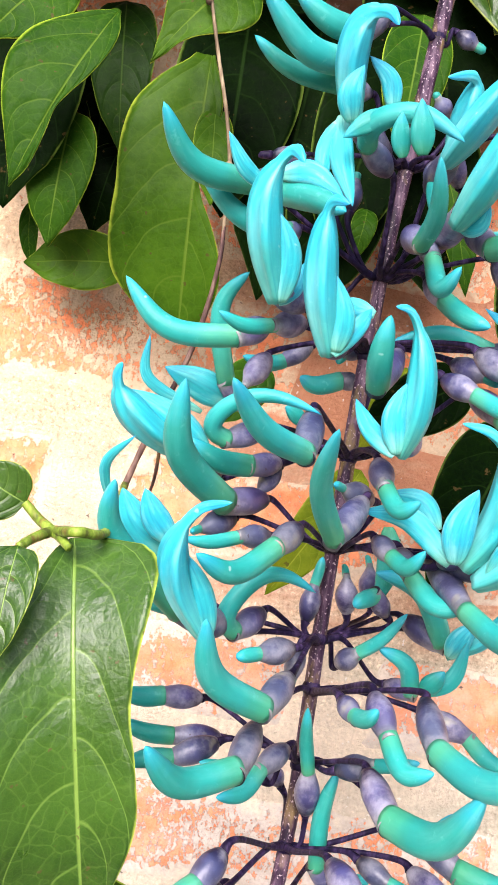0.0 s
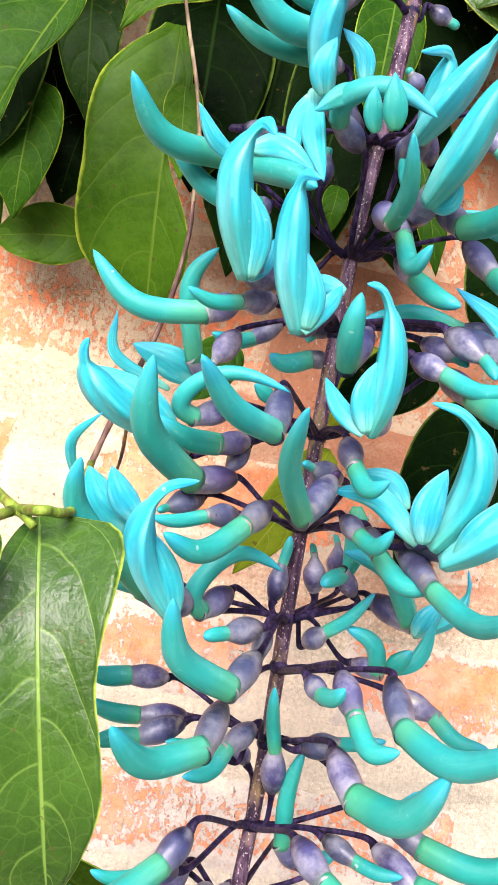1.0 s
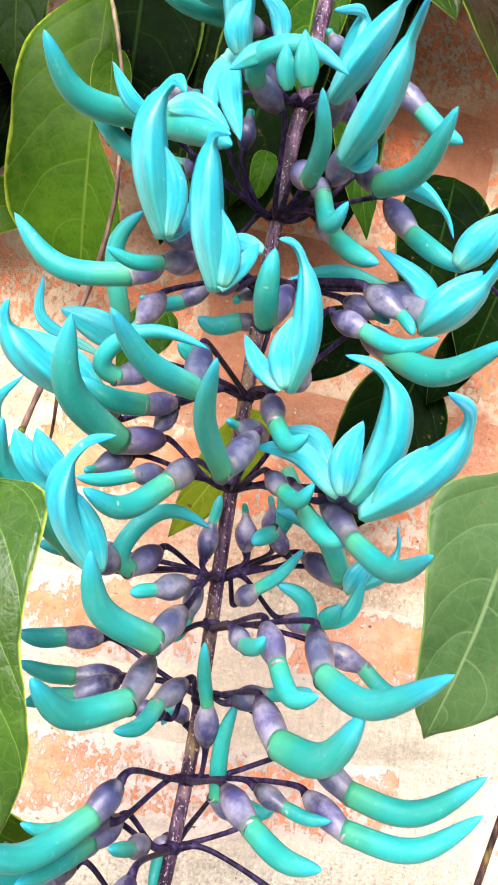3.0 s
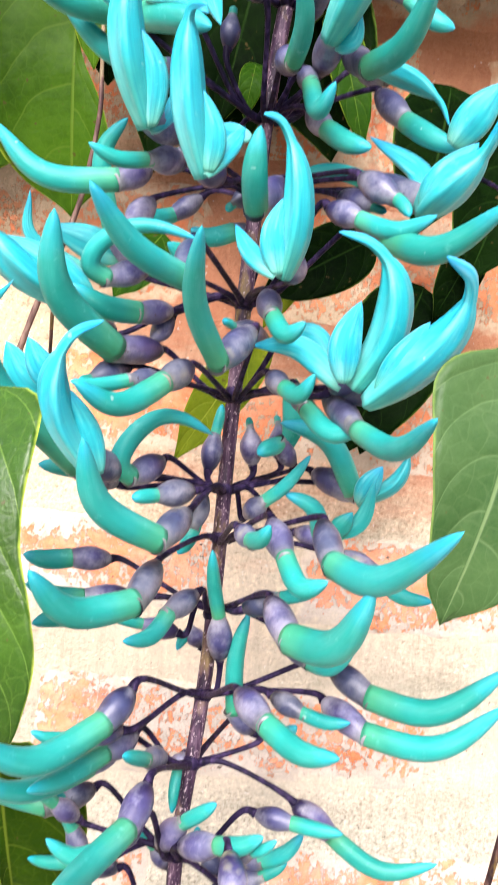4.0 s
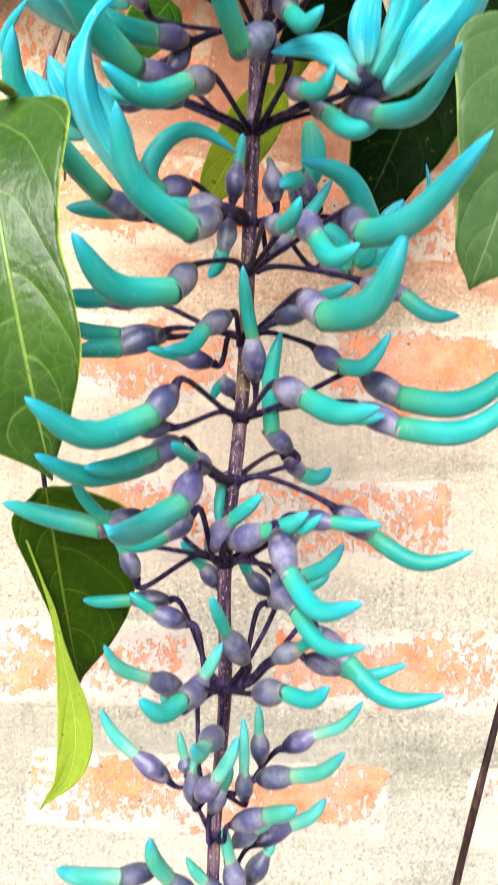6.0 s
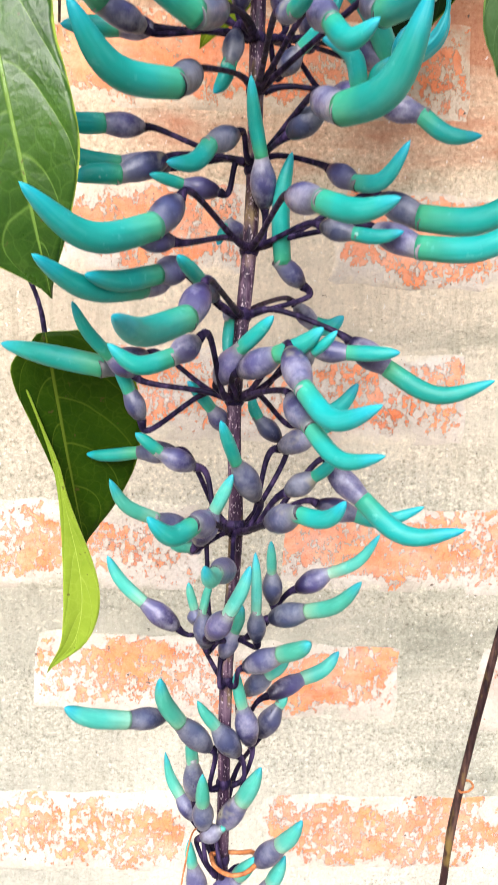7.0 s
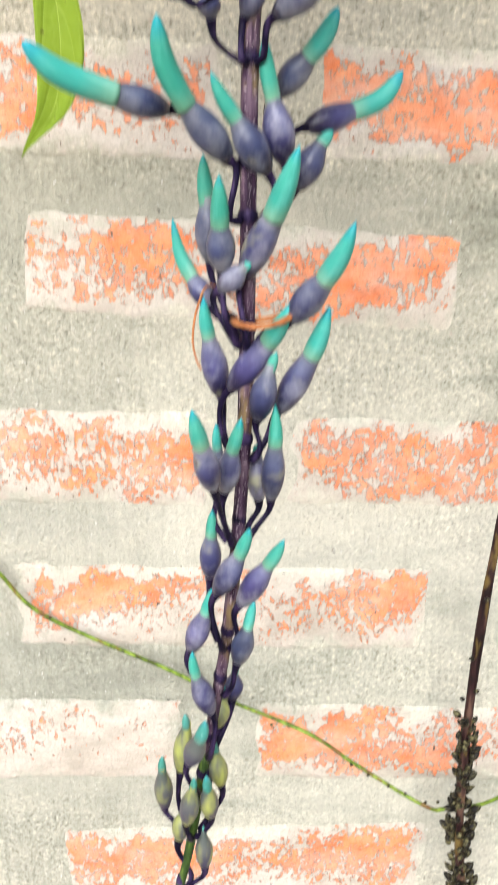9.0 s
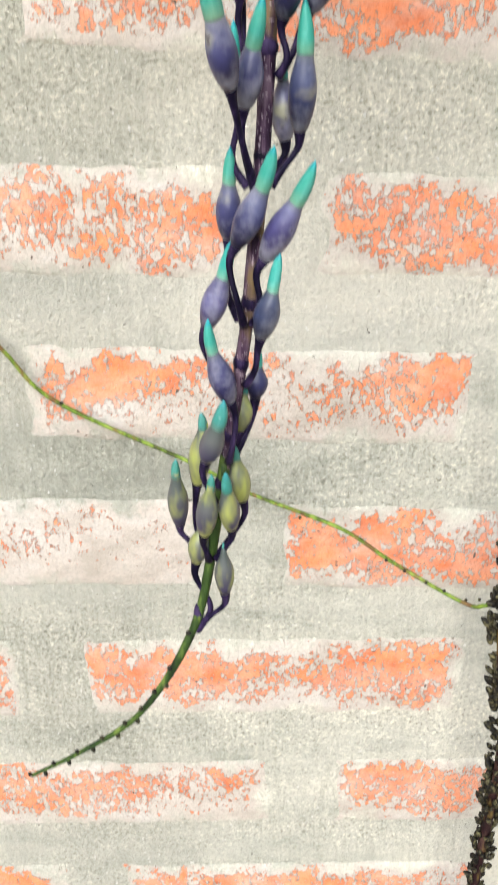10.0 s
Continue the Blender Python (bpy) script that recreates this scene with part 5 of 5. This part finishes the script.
bud(1.372, (-0.0456, 0.2705, 1.3818), (-0.0344, 0.2582, 1.3883), (-0.0294, 0.2532, 1.3906), (-0.0236, 0.2482, 1.3959), 0.0048, 0.0030)
bud(1.372, (-0.0326, 0.2517, 1.3886), (-0.0302, 0.2359, 1.3787), (-0.0237, 0.2244, 1.3721), (-0.0135, 0.2129, 1.3779), 0.0048, 0.0032)
bud(1.372, (-0.0323, 0.2506, 1.3754), (-0.0284, 0.2351, 1.3690), (-0.0216, 0.2266, 1.3614), (-0.0113, 0.2181, 1.3643), 0.0048, 0.0027)
bud(1.399, (-0.0094, 0.2850, 1.3903), (0.0036, 0.2820, 1.3811), (0.0176, 0.2770, 1.3734), (0.0346, 0.2720, 1.3791), 0.0048, 0.0032)
bud(1.372, (-0.0220, 0.2822, 1.3879), (-0.0100, 0.2773, 1.3871), (-0.0035, 0.2738, 1.3872), (0.0036, 0.2703, 1.3878), 0.0039, 0.0026)
bud(1.372, (-0.0233, 0.3061, 1.3613), (-0.0168, 0.3013, 1.3634), (-0.0102, 0.2988, 1.3676), (-0.0046, 0.2963, 1.3762), 0.0038, 0.0029)
bud(1.372, (-0.0301, 0.2630, 1.3850), (-0.0259, 0.2533, 1.3889), (-0.0232, 0.2508, 1.3910), (-0.0197, 0.2483, 1.3950), 0.0039, 0.0018)
bud(1.421, (-0.0008, 0.2850, 1.4356), (0.0107, 0.2750, 1.4282), (0.0286, 0.2650, 1.4280), (0.0464, 0.2550, 1.4457), 0.0049, 0.0044)
bud(1.421, (-0.0032, 0.2800, 1.4255), (0.0088, 0.2680, 1.4189), (0.0274, 0.2580, 1.4195), (0.0436, 0.2480, 1.4366), 0.0049, 0.0040)
bud(1.421, (-0.0322, 0.2589, 1.4328), (-0.0256, 0.2403, 1.4296), (-0.0176, 0.2308, 1.4260), (-0.0087, 0.2213, 1.4286), 0.0049, 0.0036)
bud(1.421, (-0.0199, 0.2800, 1.4265), (-0.0103, 0.2720, 1.4233), (-0.0045, 0.2685, 1.4225), (0.0023, 0.2650, 1.4240), 0.0039, 0.0024)
bud(1.399, (-0.0212, 0.3398, 1.4015), (-0.0128, 0.3450, 1.3937), (-0.0081, 0.3425, 1.3936), (-0.0030, 0.3400, 1.3983), 0.0039, 0.0034)
bud(1.399, (-0.0467, 0.2980, 1.4000), (-0.0484, 0.2950, 1.3958), (-0.0490, 0.2925, 1.3906), (-0.0494, 0.2900, 1.3835), 0.0039, 0.0024)
bud(1.372, (-0.0784, 0.3000, 1.3637), (-0.0828, 0.3000, 1.3744), (-0.0852, 0.2975, 1.3811), (-0.0882, 0.2950, 1.3883), 0.0038, 0.0026)
bud(1.372, (-0.0806, 0.2936, 1.3794), (-0.0886, 0.2893, 1.3861), (-0.0944, 0.2843, 1.3938), (-0.0980, 0.2793, 1.4029), 0.0039, 0.0023)
bud(1.328, (-0.0408, 0.2725, 1.3420), (-0.0482, 0.2615, 1.3561), (-0.0503, 0.2575, 1.3623), (-0.0525, 0.2535, 1.3687), 0.0046, 0.0022)
bud(1.328, (-0.0679, 0.3250, 1.3479), (-0.0832, 0.3300, 1.3469), (-0.0935, 0.3325, 1.3453), (-0.1015, 0.3350, 1.3455), 0.0046, 0.0026)
bud(1.328, (-0.0608, 0.2954, 1.3478), (-0.0731, 0.2924, 1.3535), (-0.0761, 0.2919, 1.3568), (-0.0799, 0.2914, 1.3598), 0.0042, 0.0022)
bud(1.328, (-0.0490, 0.3048, 1.3590), (-0.0552, 0.3033, 1.3677), (-0.0588, 0.3008, 1.3722), (-0.0625, 0.2983, 1.3765), 0.0038, 0.0022)
bud(1.327, (-0.0624, 0.2900, 1.3264), (-0.0738, 0.2800, 1.3337), (-0.0820, 0.2750, 1.3388), (-0.0865, 0.2700, 1.3484), 0.0045, 0.0024)
bud(1.328, (-0.0560, 0.2580, 1.3371), (-0.0608, 0.2421, 1.3406), (-0.0667, 0.2361, 1.3387), (-0.0728, 0.2301, 1.3459), 0.0046, 0.0031)
bud(1.327, (-0.0591, 0.2723, 1.3275), (-0.0532, 0.2671, 1.3402), (-0.0511, 0.2651, 1.3449), (-0.0485, 0.2631, 1.3511), 0.0045, 0.0022)
bud(1.328, (-0.0378, 0.2529, 1.3383), (-0.0312, 0.2358, 1.3454), (-0.0241, 0.2308, 1.3445), (-0.0199, 0.2258, 1.3508), 0.0046, 0.0027)
bud(1.328, (-0.0153, 0.2841, 1.3487), (-0.0046, 0.2770, 1.3387), (0.0071, 0.2705, 1.3290), (0.0248, 0.2640, 1.3329), 0.0046, 0.0035)
bud(1.328, (-0.0166, 0.2994, 1.3333), (-0.0024, 0.2977, 1.3291), (0.0054, 0.2947, 1.3283), (0.0187, 0.2917, 1.3340), 0.0045, 0.0027)
bud(1.328, (-0.0315, 0.2639, 1.3454), (-0.0231, 0.2576, 1.3519), (-0.0205, 0.2551, 1.3546), (-0.0185, 0.2526, 1.3591), 0.0038, 0.0020)
bud(1.328, (-0.0298, 0.3050, 1.3524), (-0.0165, 0.3000, 1.3591), (-0.0129, 0.3000, 1.3613), (-0.0089, 0.3000, 1.3645), 0.0047, 0.0021)
bud(1.328, (-0.0304, 0.3100, 1.3548), (-0.0385, 0.3100, 1.3631), (-0.0395, 0.3100, 1.3664), (-0.0398, 0.3100, 1.3711), 0.0038, 0.0021)
bud(1.291, (-0.0667, 0.2930, 1.2917), (-0.0794, 0.2942, 1.3015), (-0.0857, 0.2942, 1.3082), (-0.0901, 0.2942, 1.3172), 0.0044, 0.0024)
bud(1.291, (-0.0265, 0.2750, 1.3109), (-0.0160, 0.2700, 1.3182), (-0.0088, 0.2660, 1.3222), (-0.0029, 0.2620, 1.3322), 0.0041, 0.0020)
bud(1.291, (-0.0355, 0.2691, 1.3030), (-0.0241, 0.2584, 1.3092), (-0.0174, 0.2524, 1.3128), (-0.0112, 0.2464, 1.3221), 0.0044, 0.0026)
bud(1.291, (-0.0347, 0.2751, 1.3066), (-0.0357, 0.2716, 1.3189), (-0.0359, 0.2691, 1.3232), (-0.0363, 0.2666, 1.3292), 0.0039, 0.0018)
bud(1.291, (-0.0401, 0.2728, 1.2946), (-0.0407, 0.2683, 1.3062), (-0.0408, 0.2658, 1.3164), (-0.0414, 0.2633, 1.3265), 0.0037, 0.0019)
bud(1.291, (-0.0552, 0.2667, 1.2987), (-0.0494, 0.2565, 1.3096), (-0.0460, 0.2525, 1.3180), (-0.0438, 0.2485, 1.3266), 0.0044, 0.0023)
bud(1.327, (-0.0496, 0.2633, 1.3213), (-0.0544, 0.2423, 1.3264), (-0.0559, 0.2363, 1.3262), (-0.0575, 0.2303, 1.3320), 0.0045, 0.0026)
bud(1.291, (-0.0565, 0.2750, 1.2920), (-0.0580, 0.2720, 1.3054), (-0.0563, 0.2710, 1.3110), (-0.0540, 0.2700, 1.3178), 0.0042, 0.0015)
bud(1.275, (-0.0595, 0.3060, 1.2880), (-0.0604, 0.3060, 1.2942), (-0.0617, 0.3060, 1.2988), (-0.0625, 0.3060, 1.3035), 0.0036, 0.0017)
bud(1.251, (-0.0709, 0.2816, 1.2642), (-0.0837, 0.2727, 1.2675), (-0.0941, 0.2672, 1.2714), (-0.1008, 0.2617, 1.2777), 0.0042, 0.0033)
bud(1.237, (-0.0558, 0.2810, 1.2530), (-0.0665, 0.2760, 1.2659), (-0.0703, 0.2720, 1.2741), (-0.0714, 0.2680, 1.2839), 0.0041, 0.0030)
bud(1.237, (-0.0460, 0.2830, 1.2496), (-0.0542, 0.2793, 1.2628), (-0.0571, 0.2778, 1.2672), (-0.0595, 0.2763, 1.2723), 0.0041, 0.0022)
bud(1.237, (-0.0411, 0.2860, 1.2519), (-0.0444, 0.2834, 1.2680), (-0.0457, 0.2824, 1.2736), (-0.0463, 0.2814, 1.2802), 0.0041, 0.0022)
bud(1.251, (-0.0330, 0.3051, 1.2605), (-0.0186, 0.3109, 1.2650), (-0.0122, 0.3104, 1.2678), (-0.0069, 0.3099, 1.2751), 0.0042, 0.0029)
bud(1.237, (-0.0362, 0.3062, 1.2445), (-0.0288, 0.3057, 1.2573), (-0.0278, 0.3057, 1.2582), (-0.0265, 0.3057, 1.2602), 0.0041, 0.0021)
bud(1.275, (-0.0434, 0.2743, 1.2845), (-0.0317, 0.2647, 1.2931), (-0.0278, 0.2607, 1.2955), (-0.0246, 0.2567, 1.2995), 0.0043, 0.0030)
bud(1.251, (-0.0422, 0.2910, 1.2683), (-0.0339, 0.2860, 1.2778), (-0.0313, 0.2835, 1.2811), (-0.0287, 0.2810, 1.2870), 0.0040, 0.0026)
bud(1.275, (-0.0507, 0.2821, 1.2855), (-0.0465, 0.2806, 1.2959), (-0.0454, 0.2791, 1.2992), (-0.0446, 0.2776, 1.3045), 0.0036, 0.0020)
bud(1.210, (-0.0606, 0.2966, 1.2259), (-0.0612, 0.2940, 1.2424), (-0.0618, 0.2940, 1.2476), (-0.0620, 0.2940, 1.2535), 0.0040, 0.0024)
bud(1.210, (-0.0575, 0.2788, 1.2255), (-0.0578, 0.2743, 1.2379), (-0.0578, 0.2728, 1.2431), (-0.0578, 0.2713, 1.2489), 0.0039, 0.0027)
bud(1.210, (-0.0611, 0.3066, 1.2115), (-0.0669, 0.3118, 1.2194), (-0.0697, 0.3118, 1.2255), (-0.0716, 0.3118, 1.2358), 0.0033, 0.0024)
bud(1.210, (-0.0513, 0.2810, 1.2239), (-0.0439, 0.2710, 1.2402), (-0.0413, 0.2670, 1.2475), (-0.0390, 0.2630, 1.2555), 0.0039, 0.0032)
bud(1.210, (-0.0392, 0.2770, 1.2126), (-0.0307, 0.2688, 1.2250), (-0.0282, 0.2643, 1.2307), (-0.0258, 0.2598, 1.2386), 0.0039, 0.0030)
bud(1.210, (-0.0575, 0.2811, 1.2200), (-0.0513, 0.2753, 1.2265), (-0.0507, 0.2753, 1.2268), (-0.0504, 0.2753, 1.2271), 0.0032, 0.0014)
bud(1.177, (-0.0584, 0.2898, 1.1893), (-0.0616, 0.2866, 1.2076), (-0.0622, 0.2856, 1.2116), (-0.0624, 0.2846, 1.2172), 0.0037, 0.0022)
bud(1.177, (-0.0551, 0.2861, 1.1918), (-0.0442, 0.2801, 1.2071), (-0.0423, 0.2771, 1.2109), (-0.0400, 0.2741, 1.2167), 0.0037, 0.0029)
bud(1.177, (-0.0419, 0.2855, 1.1854), (-0.0326, 0.2814, 1.2032), (-0.0313, 0.2784, 1.2084), (-0.0296, 0.2754, 1.2160), 0.0037, 0.0029)
bud(1.177, (-0.0481, 0.2824, 1.1841), (-0.0447, 0.2777, 1.2001), (-0.0440, 0.2777, 1.2015), (-0.0432, 0.2777, 1.2036), 0.0037, 0.0016)
bud(1.152, (-0.0606, 0.2671, 1.1695), (-0.0636, 0.2600, 1.1848), (-0.0644, 0.2585, 1.1887), (-0.0653, 0.2570, 1.1940), 0.0035, 0.0025)
bud(1.152, (-0.0592, 0.2850, 1.1657), (-0.0595, 0.2820, 1.1764), (-0.0596, 0.2810, 1.1797), (-0.0596, 0.2800, 1.1833), 0.0028, 0.0015)
bud(1.152, (-0.0575, 0.2763, 1.1652), (-0.0551, 0.2733, 1.1789), (-0.0539, 0.2713, 1.1830), (-0.0529, 0.2693, 1.1879), 0.0035, 0.0021)
bud(1.152, (-0.0442, 0.2851, 1.1594), (-0.0431, 0.2816, 1.1777), (-0.0431, 0.2816, 1.1815), (-0.0434, 0.2816, 1.1880), 0.0035, 0.0023)
bud(1.152, (-0.0476, 0.2908, 1.1569), (-0.0481, 0.2900, 1.1717), (-0.0481, 0.2900, 1.1726), (-0.0481, 0.2900, 1.1736), 0.0035, 0.0014)
bud(1.118, (-0.0623, 0.2880, 1.1333), (-0.0617, 0.2860, 1.1482), (-0.0614, 0.2855, 1.1516), (-0.0612, 0.2850, 1.1556), 0.0034, 0.0019)
bud(1.118, (-0.0599, 0.2760, 1.1337), (-0.0529, 0.2720, 1.1486), (-0.0518, 0.2700, 1.1528), (-0.0508, 0.2680, 1.1570), 0.0034, 0.0021)
bud(1.118, (-0.0531, 0.2760, 1.1302), (-0.0448, 0.2720, 1.1453), (-0.0432, 0.2700, 1.1489), (-0.0415, 0.2680, 1.1536), 0.0034, 0.0021)
bud(1.101, (-0.0683, 0.2820, 1.1118), (-0.0632, 0.2800, 1.1261), (-0.0622, 0.2790, 1.1301), (-0.0614, 0.2780, 1.1341), 0.0033, 0.0019)
bud(1.101, (-0.0543, 0.2780, 1.1097), (-0.0510, 0.2760, 1.1232), (-0.0503, 0.2750, 1.1279), (-0.0495, 0.2740, 1.1319), 0.0033, 0.0017)
bud(1.079, (-0.0628, 0.2780, 1.0924), (-0.0673, 0.2750, 1.1078), (-0.0676, 0.2745, 1.1115), (-0.0676, 0.2740, 1.1157), 0.0033, 0.0017)
bud(1.079, (-0.0561, 0.2900, 1.0890), (-0.0551, 0.2900, 1.0984), (-0.0549, 0.2900, 1.1003), (-0.0547, 0.2900, 1.1027), 0.0031, 0.0012)
young_bud(1.066, (-0.0694, 0.2740, 1.0771), (-0.0655, 0.2700, 1.0893), (-0.0647, 0.2690, 1.0923), (-0.0641, 0.2680, 1.0962), 0.0032, 0.0021)
young_bud(1.066, (-0.0609, 0.2880, 1.0802), (-0.0590, 0.2880, 1.0914), (-0.0587, 0.2880, 1.0930), (-0.0584, 0.2880, 1.0943), 0.0032, 0.0010)
young_bud(1.049, (-0.0784, 0.2840, 1.0530), (-0.0784, 0.2800, 1.0707), (-0.0784, 0.2800, 1.0724), (-0.0781, 0.2800, 1.0749), 0.0031, 0.0015)
young_bud(1.049, (-0.0708, 0.2740, 1.0550), (-0.0683, 0.2700, 1.0713), (-0.0681, 0.2700, 1.0726), (-0.0680, 0.2700, 1.0746), 0.0031, 0.0013)
young_bud(1.049, (-0.0634, 0.2760, 1.0556), (-0.0642, 0.2720, 1.0700), (-0.0642, 0.2710, 1.0721), (-0.0643, 0.2700, 1.0752), 0.0031, 0.0017)
young_bud(1.049, (-0.0602, 0.2860, 1.0593), (-0.0622, 0.2850, 1.0733), (-0.0624, 0.2850, 1.0750), (-0.0625, 0.2850, 1.0771), 0.0032, 0.0016)
young_bud(1.024, (-0.0739, 0.2820, 1.0415), (-0.0722, 0.2820, 1.0529), (-0.0720, 0.2820, 1.0538), (-0.0718, 0.2820, 1.0547), 0.0030, 0.0007)
young_bud(1.024, (-0.0659, 0.2800, 1.0322), (-0.0658, 0.2780, 1.0477), (-0.0658, 0.2780, 1.0485), (-0.0659, 0.2780, 1.0496), 0.0030, 0.0007)
young_bud(1.049, (-0.0730, 0.2870, 1.0644), (-0.0705, 0.2860, 1.0827), (-0.0708, 0.2855, 1.0842), (-0.0711, 0.2850, 1.0864), 0.0032, 0.0015)
bud(1.291, (-0.0593, 0.2960, 1.3204), (-0.0616, 0.2930, 1.3190), (-0.0664, 0.2900, 1.3214), (-0.0687, 0.2880, 1.3259), 0.0034, 0.0021)
bud(1.720, (-0.0136, 0.3350, 1.7268), (-0.0051, 0.3350, 1.7224), (-0.0037, 0.3350, 1.7220), (-0.0022, 0.3350, 1.7213), 0.0039, 0.0020)
bud(1.666, (-0.0175, 0.3150, 1.6849), (-0.0229, 0.3100, 1.6889), (-0.0234, 0.3100, 1.6896), (-0.0239, 0.3100, 1.6904), 0.0039, 0.0016)
bud(1.666, (-0.0219, 0.3000, 1.6597), (-0.0238, 0.2900, 1.6486), (-0.0243, 0.2850, 1.6435), (-0.0240, 0.2800, 1.6353), 0.0045, 0.0024)
bud(1.622, (-0.0488, 0.3100, 1.6432), (-0.0480, 0.3100, 1.6557), (-0.0479, 0.3100, 1.6564), (-0.0478, 0.3100, 1.6572), 0.0039, 0.0016)
bud(1.666, (-0.0789, 0.3200, 1.6626), (-0.0684, 0.3200, 1.6634), (-0.0674, 0.3200, 1.6635), (-0.0664, 0.3200, 1.6637), 0.0039, 0.0018)
bud(1.622, (-0.0671, 0.3000, 1.6300), (-0.0708, 0.2950, 1.6269), (-0.0876, 0.2900, 1.6293), (-0.1042, 0.2850, 1.6443), 0.0039, 0.0040)
bud(1.622, (-0.0673, 0.3000, 1.6529), (-0.0842, 0.2850, 1.6387), (-0.1035, 0.2700, 1.6372), (-0.1133, 0.2550, 1.6497), 0.0049, 0.0046)
bloom(1.594, (-0.0623, 0.2750, 1.5985), (-0.0715, 0.2620, 1.5960), (-0.0775, 0.2552, 1.6131), (-0.0788, 0.2485, 1.6274), (-0.0729, 0.2417, 1.6360), (-0.0693, 0.2350, 1.6301), 0.0048, 0.0065)
petal((-0.0703, 0.2580, 1.5953), (-0.0702, 0.2540, 1.6088), (-0.0740, 0.2500, 1.6196), 0.0045)
petal((-0.0709, 0.2650, 1.5963), (-0.0660, 0.2675, 1.6026), (-0.0639, 0.2700, 1.6116), 0.0027)
petal((-0.0791, 0.2700, 1.6333), (-0.0868, 0.2650, 1.6373), (-0.0929, 0.2600, 1.6456), 0.0028)
bud(1.622, (-0.0817, 0.2900, 1.6418), (-0.0764, 0.2750, 1.6346), (-0.0648, 0.2650, 1.6304), (-0.0545, 0.2550, 1.6245), 0.0049, 0.0047)
petal((-0.0753, 0.2680, 1.6377), (-0.0659, 0.2640, 1.6378), (-0.0556, 0.2600, 1.6306), 0.0041, material=WING)
bloom(1.594, (-0.0492, 0.2700, 1.5860), (-0.0541, 0.2550, 1.5811), (-0.0592, 0.2487, 1.5975), (-0.0609, 0.2425, 1.6137), (-0.0601, 0.2363, 1.6211), (-0.0559, 0.2300, 1.6187), 0.0049, 0.0059)
petal((-0.0524, 0.2500, 1.5814), (-0.0521, 0.2475, 1.5917), (-0.0559, 0.2450, 1.6029), 0.0038)
petal((-0.0531, 0.2500, 1.5804), (-0.0466, 0.2525, 1.5902), (-0.0429, 0.2550, 1.5968), 0.0028)
petal((-0.0406, 0.2650, 1.5971), (-0.0477, 0.2675, 1.5992), (-0.0527, 0.2700, 1.5981), 0.0030)
bud(1.594, (-0.0363, 0.3250, 1.5972), (-0.0435, 0.3200, 1.5910), (-0.0444, 0.3200, 1.5898), (-0.0454, 0.3200, 1.5890), 0.0039, 0.0017)
bud(1.622, (-0.0498, 0.3200, 1.6133), (-0.0649, 0.3200, 1.6078), (-0.0655, 0.3200, 1.6075), (-0.0663, 0.3200, 1.6069), 0.0048, 0.0017)
bud(1.594, (-0.0550, 0.3300, 1.5951), (-0.0658, 0.3300, 1.5869), (-0.0712, 0.3250, 1.5854), (-0.0798, 0.3200, 1.5865), 0.0041, 0.0031)
bud(1.489, (-0.0148, 0.3200, 1.4996), (-0.0210, 0.3150, 1.5078), (-0.0250, 0.3125, 1.5045), (-0.0282, 0.3100, 1.5023), 0.0039, 0.0033)


# ---- bricks of the wall ----
SHAPES = [brick_mesh(k) for k in range(9)]
# middle of a joint (even courses) or of a brick (odd courses), course by course from the lowest seen
SHIFT = {0: -0.035, 1: -0.048, 2: -0.062, 3: -0.059, 4: -0.046, 5: -0.048, 6: -0.037, 7: -0.02, 8: -0.012, 9: -0.03, 10: -0.03}
# how much lime wash is left on single bricks: (course, place in it)
WASH = {(-1, -1): 0.0, (-1, 0): -0.08, (0, -1): 0.06, (0, 0): -0.1, (1, -1): 0.0, (1, 0): -0.01, (2, -1): 0.2, (2, 0): -0.1, (3, 0): 0.02, (4, -1): -0.16, (4, 0): -0.1,
        (5, 0): 0.0, (6, -1): 0.12, (6, 0): 0.0, (7, 0): -0.04, (7, -1): 0.08, (8, -1): -0.22, (8, 0): -0.18, (9, -1): -0.2, (9, 0): -0.35, (10, -1): -0.5, (10, 0): -0.5, (11, -1): -0.3, (11, 0): -0.5, (12, -1): -0.4, (12, 0): -0.5}
rng = random.Random(11)
for k in range(-9, 19):
    z = 0.803 + 0.0825 * k - 0.0243
    mid = SHIFT.get(k, -0.045 + rng.uniform(-0.02, 0.02))
    slope = -0.036 if k >= 2 else -0.01
    if k == 5:
        z, slope = z + 0.009, -0.07
    for i in range(-5, 6):
        x = mid + 0.25 * i + (0.125 if k % 2 == 0 else 0)
        if abs(x) > 1.2:
            continue
        b = new("brick", SHAPES[rng.randrange(9)])
        b.location = (x, WALL - 0.0002 + rng.uniform(-0.0003, 0.0003), z + slope * (x + 0.05))
        b.rotation_euler = (rng.uniform(-0.01, 0.01), -math.atan(slope) + rng.uniform(-0.008, 0.008), 0)
        b.scale = (rng.uniform(0.97, 1.04), 1, rng.uniform(0.95, 1.06) * (1.35 if k > 9 and i >= -1 else 1.0))
        b.color = (WASH.get((k, i), rng.uniform(-0.05, 0.2)), 0, 0, 1)
        b.parent = wall
